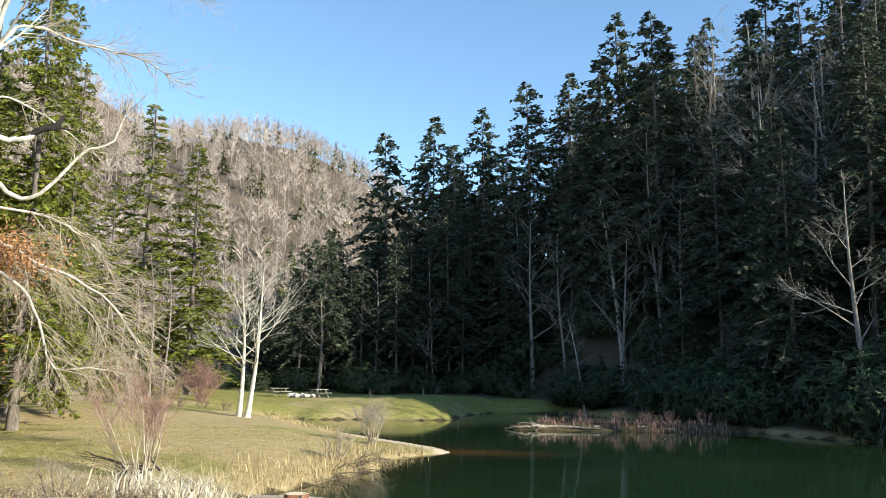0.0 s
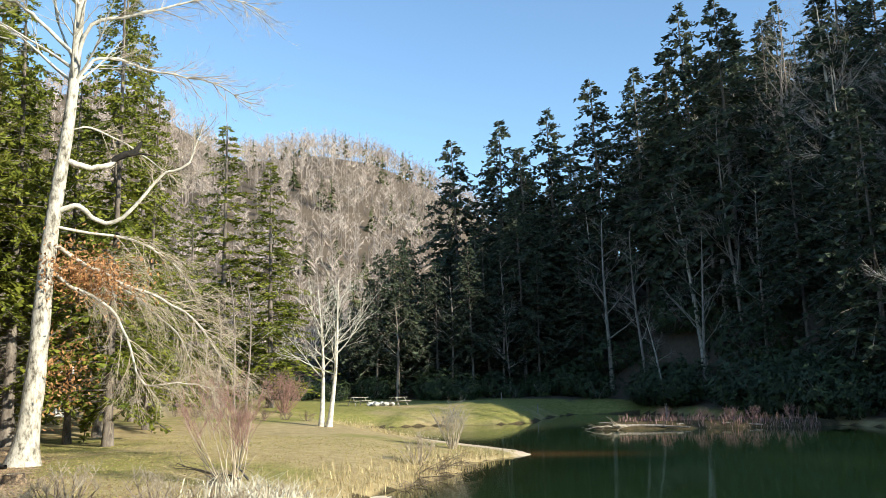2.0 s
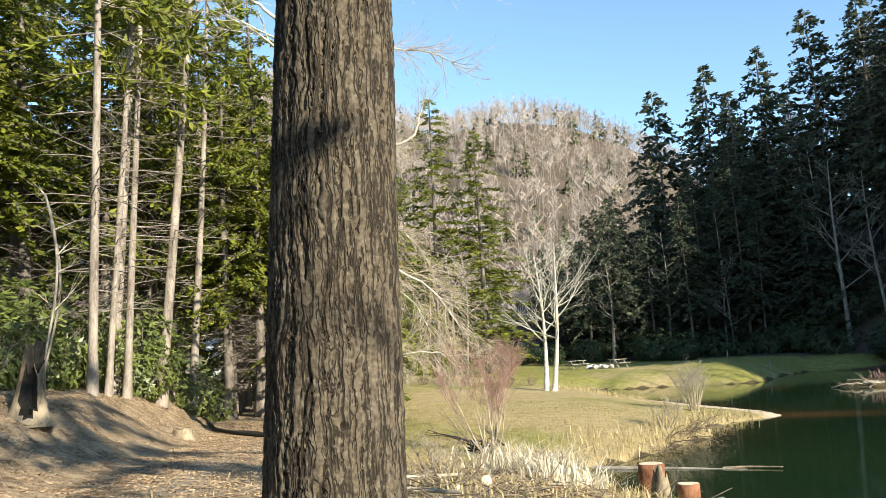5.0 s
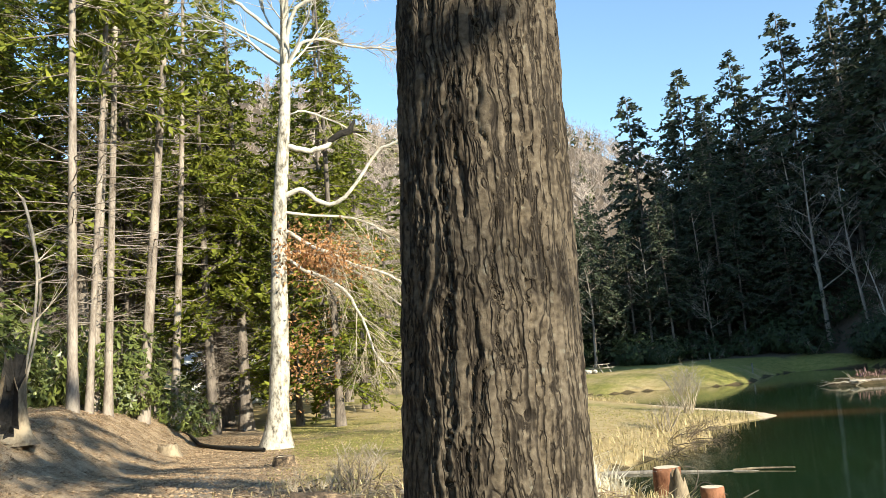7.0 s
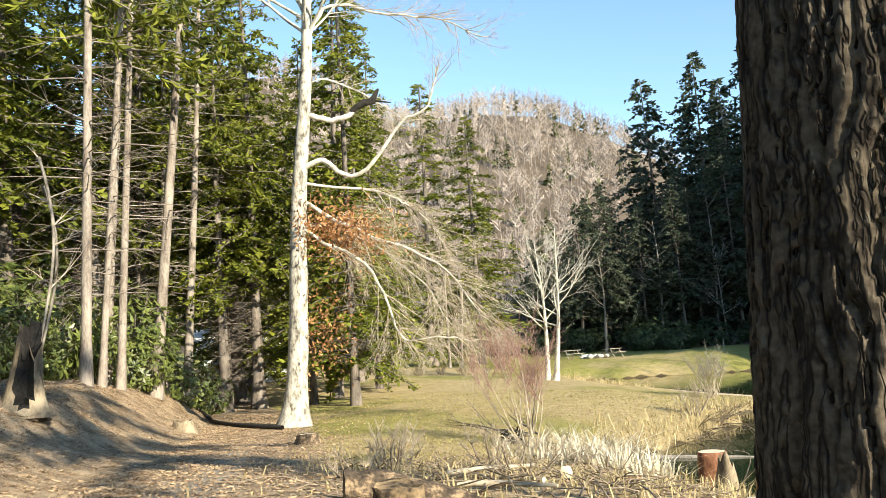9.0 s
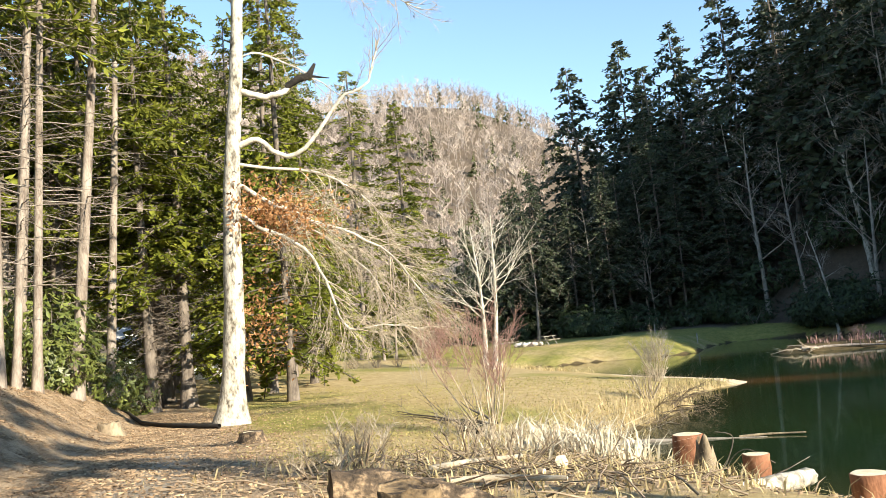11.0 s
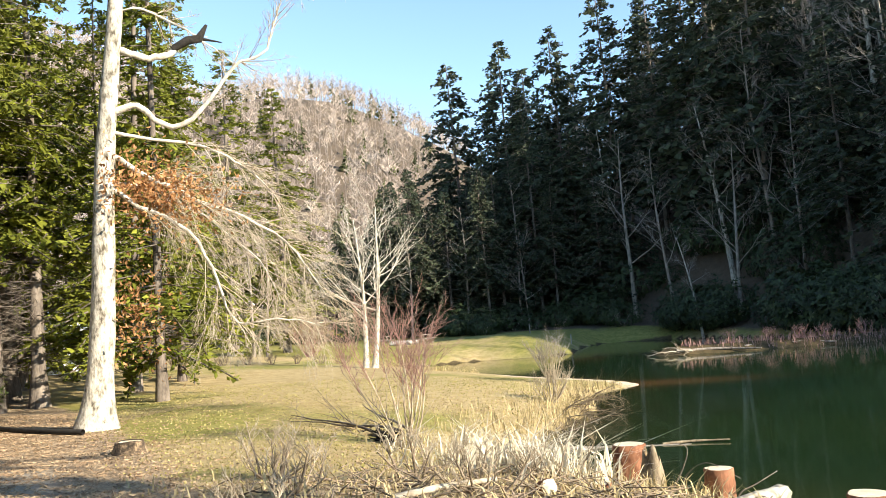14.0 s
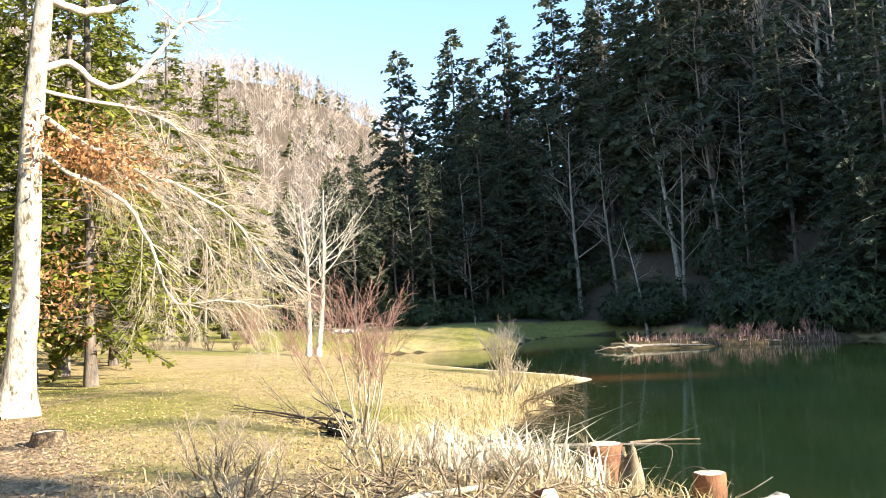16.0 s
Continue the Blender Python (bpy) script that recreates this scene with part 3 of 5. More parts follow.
def bare_tree(seed, h, r0, first, limbs, spec, bark, twig, lean=(0, 0), up=(0.35, 1.0)):
    """A leafless tree: trunk and limbs in bark, with finer twigs as the crown."""
    rng = random.Random(seed)
    tr, cr = Shape(), Shape()
    pts = trunk_tube(tr, rng, h, r0, 0.03, 8, lean, bend=0.4, flare=1.35)
    for k in range(limbs):
        t = first + (1 - first) * (k + rng.random()) / limbs
        i = min(int(t * 14), 13)
        q = pts[i].lerp(pts[i + 1], t * 14 - i)
        a = rng.uniform(0, 2 * math.pi)
        limb(cr, rng, q, Vector((math.cos(a), math.sin(a), rng.uniform(*up))), h * 0.30 * (1.25 - t) * rng.uniform(0.7, 1.3), max(r0 * (1 - t) * 0.45, 0.02), 0, spec)
    return [("trunk", tr.mesh("trunk", bark), ""), ("crown", cr.mesh("crown", twig), "")]


def shrub(seed, h, stems, wide, mat_stem, mat_tip, spec_stem, spec_tip):
    """Many stems from one stool, with fine twigs towards their ends."""
    rng = random.Random(seed)
    st, tp = Shape(), Shape()
    for _ in range(stems):
        a = rng.uniform(0, 2 * math.pi)
        out = rng.uniform(0.05, wide)
        base = Vector((math.cos(a) * 0.22 * rng.random(), math.sin(a) * 0.22 * rng.random(), 0))
        pts = limb(st, rng, base, Vector((math.cos(a) * out, math.sin(a) * out, 1)), h * rng.uniform(0.45, 0.75), rng.uniform(0.012, 0.028), 0, spec_stem)
        for _ in range(7):
            q = pts[rng.randint(2 * len(pts) // 3, len(pts) - 1)]
            b = rng.uniform(0, 2 * math.pi)
            limb(tp, rng, q, Vector((math.cos(b) * 0.7, math.sin(b) * 0.7, 1)), h * rng.uniform(0.18, 0.36), 0.0065, 0, spec_tip)
    return [("stem_clump", st.mesh("stem_clump", mat_stem), ""), ("twig_crown", tp.mesh("twig_crown", mat_tip), "")]


def leafy_bush(seed, r, h, count, mat, size=0.16, stems=7):
    """An evergreen bush: branching stems and whorls of long leathery leaves."""
    rng = random.Random(seed)
    st, lf = Shape(), Shape()
    for _ in range(stems):
        a = rng.uniform(0, 2 * math.pi)
        limb(st, rng, Vector((0, 0, 0)), Vector((math.cos(a) * 0.8, math.sin(a) * 0.8, 1)), h * 0.8, 0.03, 0, [(5, 0.5, 0.7, 0.1, 0.2, 4, 4), (0, 0, 0, 0, 0.2, 3, 2)])
    for _ in range(count // 6):
        d = unit(rng)
        p = Vector((d.x * r, d.y * r, h * 0.52 + d.z * h * 0.48)) * rng.uniform(0.72, 1.04)
        p.z = max(p.z, 0.05)
        axis = (d + Vector((0, 0, 0.7))).normalized()
        for i in range(6):
            o = unit(rng)
            o = (o - axis * o.dot(axis)).normalized()
            w = (o + axis * rng.uniform(-0.3, 0.5)).normalized()
            lf.leaf(p, w, w.cross(axis).normalized(), size * rng.uniform(0.8, 1.3), size * 0.38)
    return [("stem_clump", st.mesh("stem_clump", M_BARK_GREY), ""), ("foliage", lf.mesh("foliage", mat, False), "")]


# ---- the woods across the pond ----
rng = random.Random(11)
HEMS = [hemlock(20 + i, 21 + 2.5 * (i % 3), 5.6 + 0.7 * (i % 2), 0.14 + 0.09 * (i % 3), 155, 13, M_NEEDLE_SHADE, spray=1.0, gaps=0.03, dead=14) for i in range(4)]
SPEC_FAR = [(6, 0.55, 0.6, 0.25, 0.16, 4, 4), (5, 0.5, 0.65, 0.1, 0.22, 3, 2), (0, 0, 0, 0, 0.2, 3, 1)]
BARES = [bare_tree(40 + i, 17 + 2 * (i % 3), 0.20 + 0.03 * (i % 2), 0.30, 17, SPEC_FAR, M_BARK_GREY if i % 2 else M_BARK_PINE, M_TWIG_BARE, (0.03 * (i - 2), 0.02)) for i in range(5)]
firsts = {}


def plant(kind, templates, x, y, size, turn, name, label, category, group, sink=0.25):
    i = int(turn * 1000) % len(templates)
    key = (kind, i)
    if key not in firsts:
        firsts[key] = thing(name, templates[i], at(x, y, turn, size, sink), label, category, group)
        return firsts[key]
    ob = copy_thing(firsts[key], Matrix.LocRotScale((x, y, ground_z(x, y) - sink), Euler((rng.uniform(-0.03, 0.03), rng.uniform(-0.03, 0.03), turn)), None))
    ob.scale = (size, size, size * rng.uniform(0.92, 1.12))
    return ob


placed = []


def free_spot(x, y, gap):
    if any((x - a) ** 2 + (y - b) ** 2 < gap * gap for a, b in placed):
        return False
    placed.append((x, y))
    return True


count = 0
while count < 225:
    y = rng.uniform(40, 150)
    r = rng.uniform(2.5, 60)
    x = np.interp(y, [44, 51, 54, 62, 72, 84, 90, 110, 140, 200], [28, 20, 15.5, 12, 8.0, 1.5, -6, -22, -34, -45]) + r / 0.8
    if x > 18 + 0.72 * y or not free_spot(x, y, 3.2):
        continue
    if rng.random() < (0.33 if r < 40 else 0.5):
        plant("hem", HEMS, x, y, rng.uniform(0.75, 1.15), rng.uniform(0, 6.28), "hemlock_tree", "tall dark green hemlock on the shaded hillside", "tree", "hemlocks across the pond")
    else:
        plant("bare", BARES, x, y, rng.uniform(0.75, 1.15), rng.uniform(0, 6.28), "bare_tree", "leafless grey-trunked tree on the shaded hillside", "tree", "bare trees across the pond")
    count += 1
for _ in range(70):
    x, y = rng.uniform(6, 52), rng.uniform(66, 128)
    if right_side(np.array(x), np.array(y)) > 7 and x < 6 + 0.5 * y and free_spot(x, y, 2.6):
        kind = rng.random() < 0.55
        plant("hem" if kind else "bare", HEMS if kind else BARES, x, y, rng.uniform(1.15, 1.5), rng.uniform(0, 6.28), "hemlock_tree", "", "", "")
# low shaded trees that close the far end of the pond
for _ in range(34):
    x, y = rng.uniform(-42, -2), rng.uniform(90, 112)
    if x > -26 and free_spot(x, y, 2.4):
        kind = x > -24 and rng.random() < 0.6
        plant("hem" if kind else "bare", HEMS if kind else BARES, x, y, rng.uniform(0.45, 0.65) + 0.01 * (x + 24), rng.uniform(0, 6.28), "bare_tree", "", "", "")
# the pair of tall hemlocks at the corner of the hill
for i, (x, y, top) in enumerate(((-21.2, 107.3, 33.6), (-15.2, 104.2, 34.3), (-11.6, 100.6, 30), (-8.3, 103, 35.2), (-2.7, 99.3, 37), (1.9, 97.3, 37.2), (4.9, 93.2, 37.2), (7.5, 91, 41.5), (10.3, 86.7, 40))):
    ob = plant("hem", HEMS, x, y, 1.0, 0.0015 + 0.001 * (i % 4) + 6.28 * (i % 3), "hemlock_tree", "", "", "")
    k = (top - ground_z(x, y)) / (21, 23.5, 26, 21)[int((0.0015 + 0.001 * (i % 4) + 6.28 * (i % 3)) * 1000) % 4]
    ob.scale = (min(k, 1.35), min(k, 1.35), k)
# pale trunks that stand out against the dark slope
for k, (x, y, h, r, lx) in enumerate(((6.5, 86.1, 17, 0.30, -0.12), (8.9, 88.5, 22, 0.28, 0.0), (18.5, 80.8, 27, 0.42, -0.01), (19.3, 80.2, 24, 0.2, -0.02), (26.9, 89.1, 20, 0.28, 0.02), (-4.0, 97.2, 19, 0.2, -0.03), (-15.7, 105, 16, 0.2, -0.02), (15.4, 85.5, 18, 0.22, 0.0), (2.5, 80.0, 9, 0.13, -0.16))):
    thing("bare_tree", bare_tree(500 + k, h, r, 0.45, 14, SPEC_FAR, M_BARK_PALE, M_TWIG_BARE, (lx, 0)), at(x, y, 0, 1, 0.3), "pale-trunked leafless tree among dark hemlocks", "tree", "pale trunks across the pond")

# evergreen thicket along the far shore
RHODO_FAR = [leafy_bush(70 + i, 2.2, 2.6, 1500, M_LEAF_SHADE, 0.24, 5) for i in range(3)]
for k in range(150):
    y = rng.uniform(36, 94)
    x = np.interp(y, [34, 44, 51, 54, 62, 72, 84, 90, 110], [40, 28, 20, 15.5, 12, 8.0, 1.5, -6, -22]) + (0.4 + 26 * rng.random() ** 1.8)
    plant("rhodo", RHODO_FAR, x, y, rng.uniform(0.8, 1.9), rng.uniform(0, 6.28), "rhododendron_bush", "shaded dark evergreen rhododendron thicket at the water's edge", "bush", "thicket across the pond", 0.15)

# evergreens on the near bank, whose broken shade falls on the trunk and the path
for x, y, size in ((15.0, -13.0, 0.8), (9.5, -7.5, 0.9)):
    plant("hem", HEMS, x, y, size, 0.5 + x, "hemlock_tree", "", "", "")
HIGH = [hemlock(26, 14, 3.3, 0.47, 90, 13, M_NEEDLE_SHADE, spray=0.8, gaps=0.2, dead=8)]
TALL = [hemlock(27, 22, 4.2, 0.64, 80, 14, M_NEEDLE_SHADE, spray=0.8, gaps=0.15, dead=6)]
plant("high", HIGH, 4.6, -2.6, 1.0, 4.6, "hemlock_tree", "hemlock with a high crown on the near bank", "tree", "hemlocks on the near bank")
plant("tall", TALL, 15.0, 2.2, 1.0, 2.0, "hemlock_tree", "very tall hemlock bare below its crown", "tree", "hemlocks on the near bank")
for x, y, size, turn in ((10.6, -1.7, 0.95, 4.0), (16.7, -5.6, 0.8, 2.0)):
    plant("bare", BARES, x, y, size, turn, "bare_tree", "", "", "")
# unseen hemlocks added behind the walk's beginning, to keep sky light off the oak's left
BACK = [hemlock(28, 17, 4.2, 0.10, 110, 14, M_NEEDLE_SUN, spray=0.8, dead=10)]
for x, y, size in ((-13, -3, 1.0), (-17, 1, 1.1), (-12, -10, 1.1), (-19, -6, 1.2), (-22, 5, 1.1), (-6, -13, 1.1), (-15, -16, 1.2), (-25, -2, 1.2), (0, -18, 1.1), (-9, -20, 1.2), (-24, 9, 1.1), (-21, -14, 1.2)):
    plant("back", BACK, x, y, size, x + y, "hemlock_tree", "unseen green hemlock added along the bank to block sky light", "tree", "hemlocks along the bank")
# evergreens added behind the far lawn, their dark needles standing in for the hill's shade
for _ in range(70):
    x, y = rng.uniform(-35, -6), rng.uniform(88, 112)
    if free_spot(x, y, 2.0):
        plant("hem", HEMS, x, y, rng.uniform(0.40, 0.52) + 0.018 * max(x + 34, 0), rng.uniform(0, 6.28), "hemlock_tree", "", "", "")
for _ in range(40):
    x, y = rng.uniform(-44, -8), rng.uniform(84, 100)
    plant("rhodo", RHODO_FAR, x, y, rng.uniform(0.7, 1.2), rng.uniform(0, 6.28), "rhododendron_bush", "", "", "", 0.15)

# ---- far wooded hills: one stand of bare trees, one of conifers ----
def far_woods():
    rg = random.Random(5)
    bare, green = Shape(), Shape()
    n = 0
    while n < 3500:
        x, y = rg.uniform(-260, 60), rg.uniform(128, 350)
        if n >= 2700:
            x, y = rg.uniform(0, 120), rg.uniform(70, 190)
        behind = right_side(np.array(x), np.array(y))
        if (n < 2700 and behind > -4) or x < -105 - 0.62 * y or (n >= 2700 and (behind < 36 or x > 24 + 0.62 * y)):
            continue
        n += 1
        z = ground_z(x, y)
        p = Vector((x, y, z - 0.5))
        h = rg.uniform(8, 13) if n < 2700 else rg.uniform(11, 18)
        if rg.random() < 0.05:
            h *= 0.95
            green.tube([p, p + Vector((0, 0, h))], [0.25, 0.03], 4)
            for k in range(34):
                t = (k + rg.random()) / 34
                a = rg.uniform(0, 6.28)
                d = Vector((math.cos(a), math.sin(a), -0.35))
                reach = 3.0 * (1 - t) * rg.uniform(0.6, 1.2) + 0.4
                q = p + Vector((0, 0, h * (0.18 + 0.82 * t)))
                green.leaf(q, d.normalized(), d.cross(Vector((0, 0, 1))).normalized(), reach, reach * 0.55)
                green.leaf(q, (d + Vector((0, 0, 0.3))).normalized(), unit(rg), reach * 0.8, reach * 0.4)
            continue
        top = p + Vector((rg.uniform(-0.8, 0.8), rg.uniform(-0.8, 0.8), h))
        bare.tube([p, top], [0.09, 0.02], 3)
        for k in range(13):
            t = rg.uniform(0.3, 0.98)
            q = p.lerp(top, t)
            a = rg.uniform(0, 6.28)
            d = Vector((math.cos(a) * 0.8, math.sin(a) * 0.8, rg.uniform(0.6, 1.3))).normalized()
            ln = h * 0.30 * (1.2 - t)
            e = q + d * ln
            bare.leaf(q, d, unit(rg).cross(d).normalized(), ln, 0.10)
            for _ in range(3):
                s = q.lerp(e, rg.uniform(0.3, 1))
                d2 = (d + unit(rg) * 0.8).normalized()
                bare.leaf(s, d2, unit(rg).cross(d2).normalized(), ln * rg.uniform(0.35, 0.6), 0.06)
    tagged(new("far_bare_woods", bare.mesh("far_bare_woods", M_TWIG_FAR, False)), "sunlit grey-brown leafless woods on the distant hill", "woods", kind="stuff")
    tagged(new("far_conifers", green.mesh("far_conifers", M_NEEDLE_FAR, False)), "scattered green conifers among the distant bare woods", "woods", kind="stuff")


far_woods()

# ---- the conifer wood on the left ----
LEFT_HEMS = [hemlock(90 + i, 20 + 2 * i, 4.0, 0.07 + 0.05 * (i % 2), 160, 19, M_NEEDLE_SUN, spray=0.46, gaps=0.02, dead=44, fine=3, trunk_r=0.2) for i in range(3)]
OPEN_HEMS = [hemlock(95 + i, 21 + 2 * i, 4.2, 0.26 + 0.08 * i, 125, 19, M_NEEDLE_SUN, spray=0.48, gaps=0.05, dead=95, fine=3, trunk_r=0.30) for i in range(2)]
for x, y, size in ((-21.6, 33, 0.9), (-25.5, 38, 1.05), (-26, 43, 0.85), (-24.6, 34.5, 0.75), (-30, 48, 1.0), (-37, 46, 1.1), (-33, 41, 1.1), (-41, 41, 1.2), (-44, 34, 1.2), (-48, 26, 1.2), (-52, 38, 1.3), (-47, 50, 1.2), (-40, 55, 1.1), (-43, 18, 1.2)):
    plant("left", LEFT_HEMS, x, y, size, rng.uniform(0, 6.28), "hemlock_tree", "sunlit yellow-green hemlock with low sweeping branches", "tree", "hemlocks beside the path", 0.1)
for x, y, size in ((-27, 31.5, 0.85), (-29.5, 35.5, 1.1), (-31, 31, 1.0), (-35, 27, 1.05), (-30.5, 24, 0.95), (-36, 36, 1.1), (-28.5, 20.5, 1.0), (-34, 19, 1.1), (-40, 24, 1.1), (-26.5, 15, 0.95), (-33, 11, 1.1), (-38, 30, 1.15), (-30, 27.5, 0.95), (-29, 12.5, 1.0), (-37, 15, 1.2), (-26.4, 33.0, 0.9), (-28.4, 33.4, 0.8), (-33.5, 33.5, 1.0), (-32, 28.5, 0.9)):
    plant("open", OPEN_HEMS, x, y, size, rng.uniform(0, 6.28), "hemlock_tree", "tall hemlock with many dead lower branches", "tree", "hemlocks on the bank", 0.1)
for x, y, size in ((-34.6, 68.5, 1.12), (-30.6, 69.5, 0.98), (-42, 76, 0.9), (-47, 70, 0.85), (-52, 84, 1.0), (-38, 88, 0.8), (-58, 74, 1.0)):
    ob = plant("left", LEFT_HEMS, x, y, size, rng.uniform(0, 6.28), "hemlock_tree", "", "", "")
    ob.scale = (1.45 * size, 1.45 * size, 0.92 * size)


def tall_pine(seed, h, r, lean):
    rg = random.Random(seed)
    tr, cr = Shape(), Shape()
    pts = trunk_tube(tr, rg, h, r, 0.06, 10, lean, 0.12, 1.35, 16)
    for _ in range(60):
        t = rg.uniform(0.14, 0.85)
        q = pts[int(t * 16)].lerp(pts[int(t * 16) + 1], t * 16 - int(t * 16))
        a = rg.uniform(0, 6.28)
        limb(tr, rg, q, Vector((math.cos(a), math.sin(a), rg.uniform(-0.1, 0.25))), rg.uniform(0.8, 2.6), 0.02, 0, [(4, 0.45, 0.6, -0.15, 0.1, 4, 4), (0, 0, 0, 0, 0.2, 3, 2)])
    for _ in range(46):
        t = rg.uniform(0.5, 0.99)
        q = pts[min(int(t * 16), 15)].lerp(pts[min(int(t * 16), 15) + 1], t * 16 - min(int(t * 16), 15))
        a = rg.uniform(0, 6.28)
        d = Vector((math.cos(a), math.sin(a), rg.uniform(-0.2, 0.2)))
        reach = 2.8 * (1.15 - t) + 0.6
        tr.tube([q, q + d * reach * 0.6, q + d * reach - Vector((0, 0, 0.3))], [0.03, 0.02, 0.006], 3)
        for _ in range(26):
            s = rg.uniform(0.3, 1)
            w = (d * 0.7 + unit(rg) * 0.8).normalized()
            cr.leaf(q + d * reach * s - Vector((0, 0, 0.3 * s * s)), w, w.cross(unit(rg)).normalized(), rg.uniform(0.3, 0.6), 0.13)
    return [("trunk", tr.mesh("trunk", M_BARK_PINE), ""), ("crown", cr.mesh("crown", M_NEEDLE_SUN, False), "")]


for k, (x, y, h, r, lx) in enumerate(((-21.58, 19.15, 21, 0.145, 0.012), (-22.9, 20.94, 19, 0.11, 0.055), (-23.87, 22.62, 21, 0.135, 0.035), (-25.9, 23.9, 22, 0.21, 0.05), (-24.89, 25.2, 22, 0.205, 0.075), (-26.7, 28.8, 19, 0.18, 0.05), (-29.0, 30.0, 19, 0.16, 0.02))):
    thing("pine_tree", tall_pine(130 + k, h, r, (lx, lx * 0.5)), at(x, y, 0, 1, 0.1), "tall slender pine with bare dead side branches on the bank", "tree", "pines on the bank")

for k, (x, y, lx) in enumerate(((-16.75, 13.4, 0.05), (-16.95, 13.6, 0.08))):
    thing("sapling", bare_tree(700 + k, 4.6 - 0.6 * k, 0.022, 0.45, 5, [(3, 0.5, 0.5, 0.1, 0.12, 4, 3), (0, 0, 0, 0, 0.2, 3, 2)], M_BARK_GREY, M_TWIG, (lx, 0.02)), at(x, y, 0, 1, 0.03), "thin leaning bare sapling on the bank", "tree", "saplings on the bank")
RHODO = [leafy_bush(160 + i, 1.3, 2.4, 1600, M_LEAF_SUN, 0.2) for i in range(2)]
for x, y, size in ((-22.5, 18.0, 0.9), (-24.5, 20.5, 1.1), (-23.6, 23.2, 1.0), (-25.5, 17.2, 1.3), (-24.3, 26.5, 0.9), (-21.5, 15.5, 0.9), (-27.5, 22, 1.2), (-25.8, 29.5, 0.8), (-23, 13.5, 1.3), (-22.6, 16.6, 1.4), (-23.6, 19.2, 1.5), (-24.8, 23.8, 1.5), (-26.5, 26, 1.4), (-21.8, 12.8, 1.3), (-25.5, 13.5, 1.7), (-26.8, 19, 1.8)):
    plant("leaf", RHODO, x - 1.5, y + 1.3, size, rng.uniform(0, 6.28), "rhododendron_bush", "sunlit glossy green rhododendron bush under the pines", "bush", "rhododendrons on the bank", 0.1)

# ---- the big furrowed trunk beside the path ----
def ring_noise(rows, cols, across, along, seed):
    """Smooth random values over a sleeve, without a seam; across and along are the numbers of cells."""
    g = np.random.RandomState(seed).rand(along + 2, across)
    y, x = np.linspace(0, along, rows)[:, None] * np.ones(cols), np.ones((rows, 1)) * (np.arange(cols) * across / cols)
    yi, xi = y.astype(int), x.astype(int)
    fy, fx = y - yi, x - xi
    fy, fx = fy * fy * (3 - 2 * fy), fx * fx * (3 - 2 * fx)
    a, b = xi % across, (xi + 1) % across
    return (g[yi, a] * (1 - fx) + g[yi, b] * fx) * (1 - fy) + (g[yi + 1, a] * (1 - fx) + g[yi + 1, b] * fx) * fy


def furrowed_trunk():
    rows, cols, h = 520, 210, 9.0
    z = np.concatenate([np.linspace(0, 3.6, 460, endpoint=False), np.linspace(3.6, h, 60)])
    a = np.linspace(0, 2 * np.pi, cols, endpoint=False)
    A, Z = np.meshgrid(a, z)
    r = 0.2605 - 0.018 * np.minimum(Z, 4) - 0.008 * np.maximum(Z - 4, 0) + 0.10 * np.exp(-Z / 0.28) * (1 + 0.35 * np.cos(5 * A + 0.6)) + 0.008 * np.cos(2 * A - 1.4) + 0.005 * np.sin(3 * A - 1.1 * Z)
    shift = 0.5 * (ring_noise(rows, cols, 9, 13, 1) - 0.5) + 0.20 * (ring_noise(rows, cols, 23, 46, 2) - 0.5) + 0.10 * (ring_noise(rows, cols, 40, 150, 8) - 0.5)
    depth = np.zeros_like(A)
    for n, off, seed in ((13, 0.0, 3), (17, 1.1, 4), (10, 2.0, 5)):
        wave = np.abs(np.sin(n * (A + 0.55 * shift) + off))
        there = smooth(0.34, 0.55, ring_noise(rows, cols, 22, 20, seed))
        depth = np.maximum(depth, np.exp(-(wave / 0.15) ** 1.6) * there)
    flakes = ring_noise(rows, cols, 60, 90, 6) + 0.7 * ring_noise(rows, cols, 115, 260, 7)
    r = r + 0.010 - 0.020 * depth + 0.007 * (flakes - 0.85) * (1 - 0.7 * depth) + 0.006 * (ring_noise(rows, cols, 26, 18, 9) - 0.5)
    v = np.stack([(r * np.cos(A) + 0.042 * (Z - 1.4)).ravel(), (r * np.sin(A) + 0.018 * (Z - 1.4)).ravel(), Z.ravel()], 1)
    i = np.arange(rows - 1)[:, None] * cols
    j, k = np.arange(cols), (np.arange(cols) + 1) % cols
    f = np.stack([i + j, i + k, i + cols + k, i + cols + j], -1).reshape(-1, 4)
    return mesh_from("trunk", v, f, M_BARK_DARK, True)


def furrowed_crown():
    rg = random.Random(7)
    s = Shape()
    for k in range(11):
        a = rg.uniform(0, 6.28)
        limb(s, rg, Vector((0.13, 0.1, rg.uniform(6.5, 9.0))), Vector((math.cos(a), math.sin(a), 0.7)), rg.uniform(4, 7), 0.09, 0,
             [(6, 0.5, 0.6, 0.3, 0.15, 6, 6), (5, 0.5, 0.6, 0.1, 0.2, 4, 4), (0, 0, 0, 0, 0.2, 3, 3)])
    return s.mesh("branchwork", M_BARK_GREY)


thing("oak_tree", [("trunk", furrowed_trunk(), "deeply furrowed grey-brown bark"), ("branchwork", furrowed_crown(), "")], at(-3.56, 4.18, 0, 1, 0.06), "large oak with deeply furrowed bark beside the path", "tree")

# ---- the pale mottled tree by the path, with its crooked and drooping limbs ----
SYC = (-18.5, 24.05)


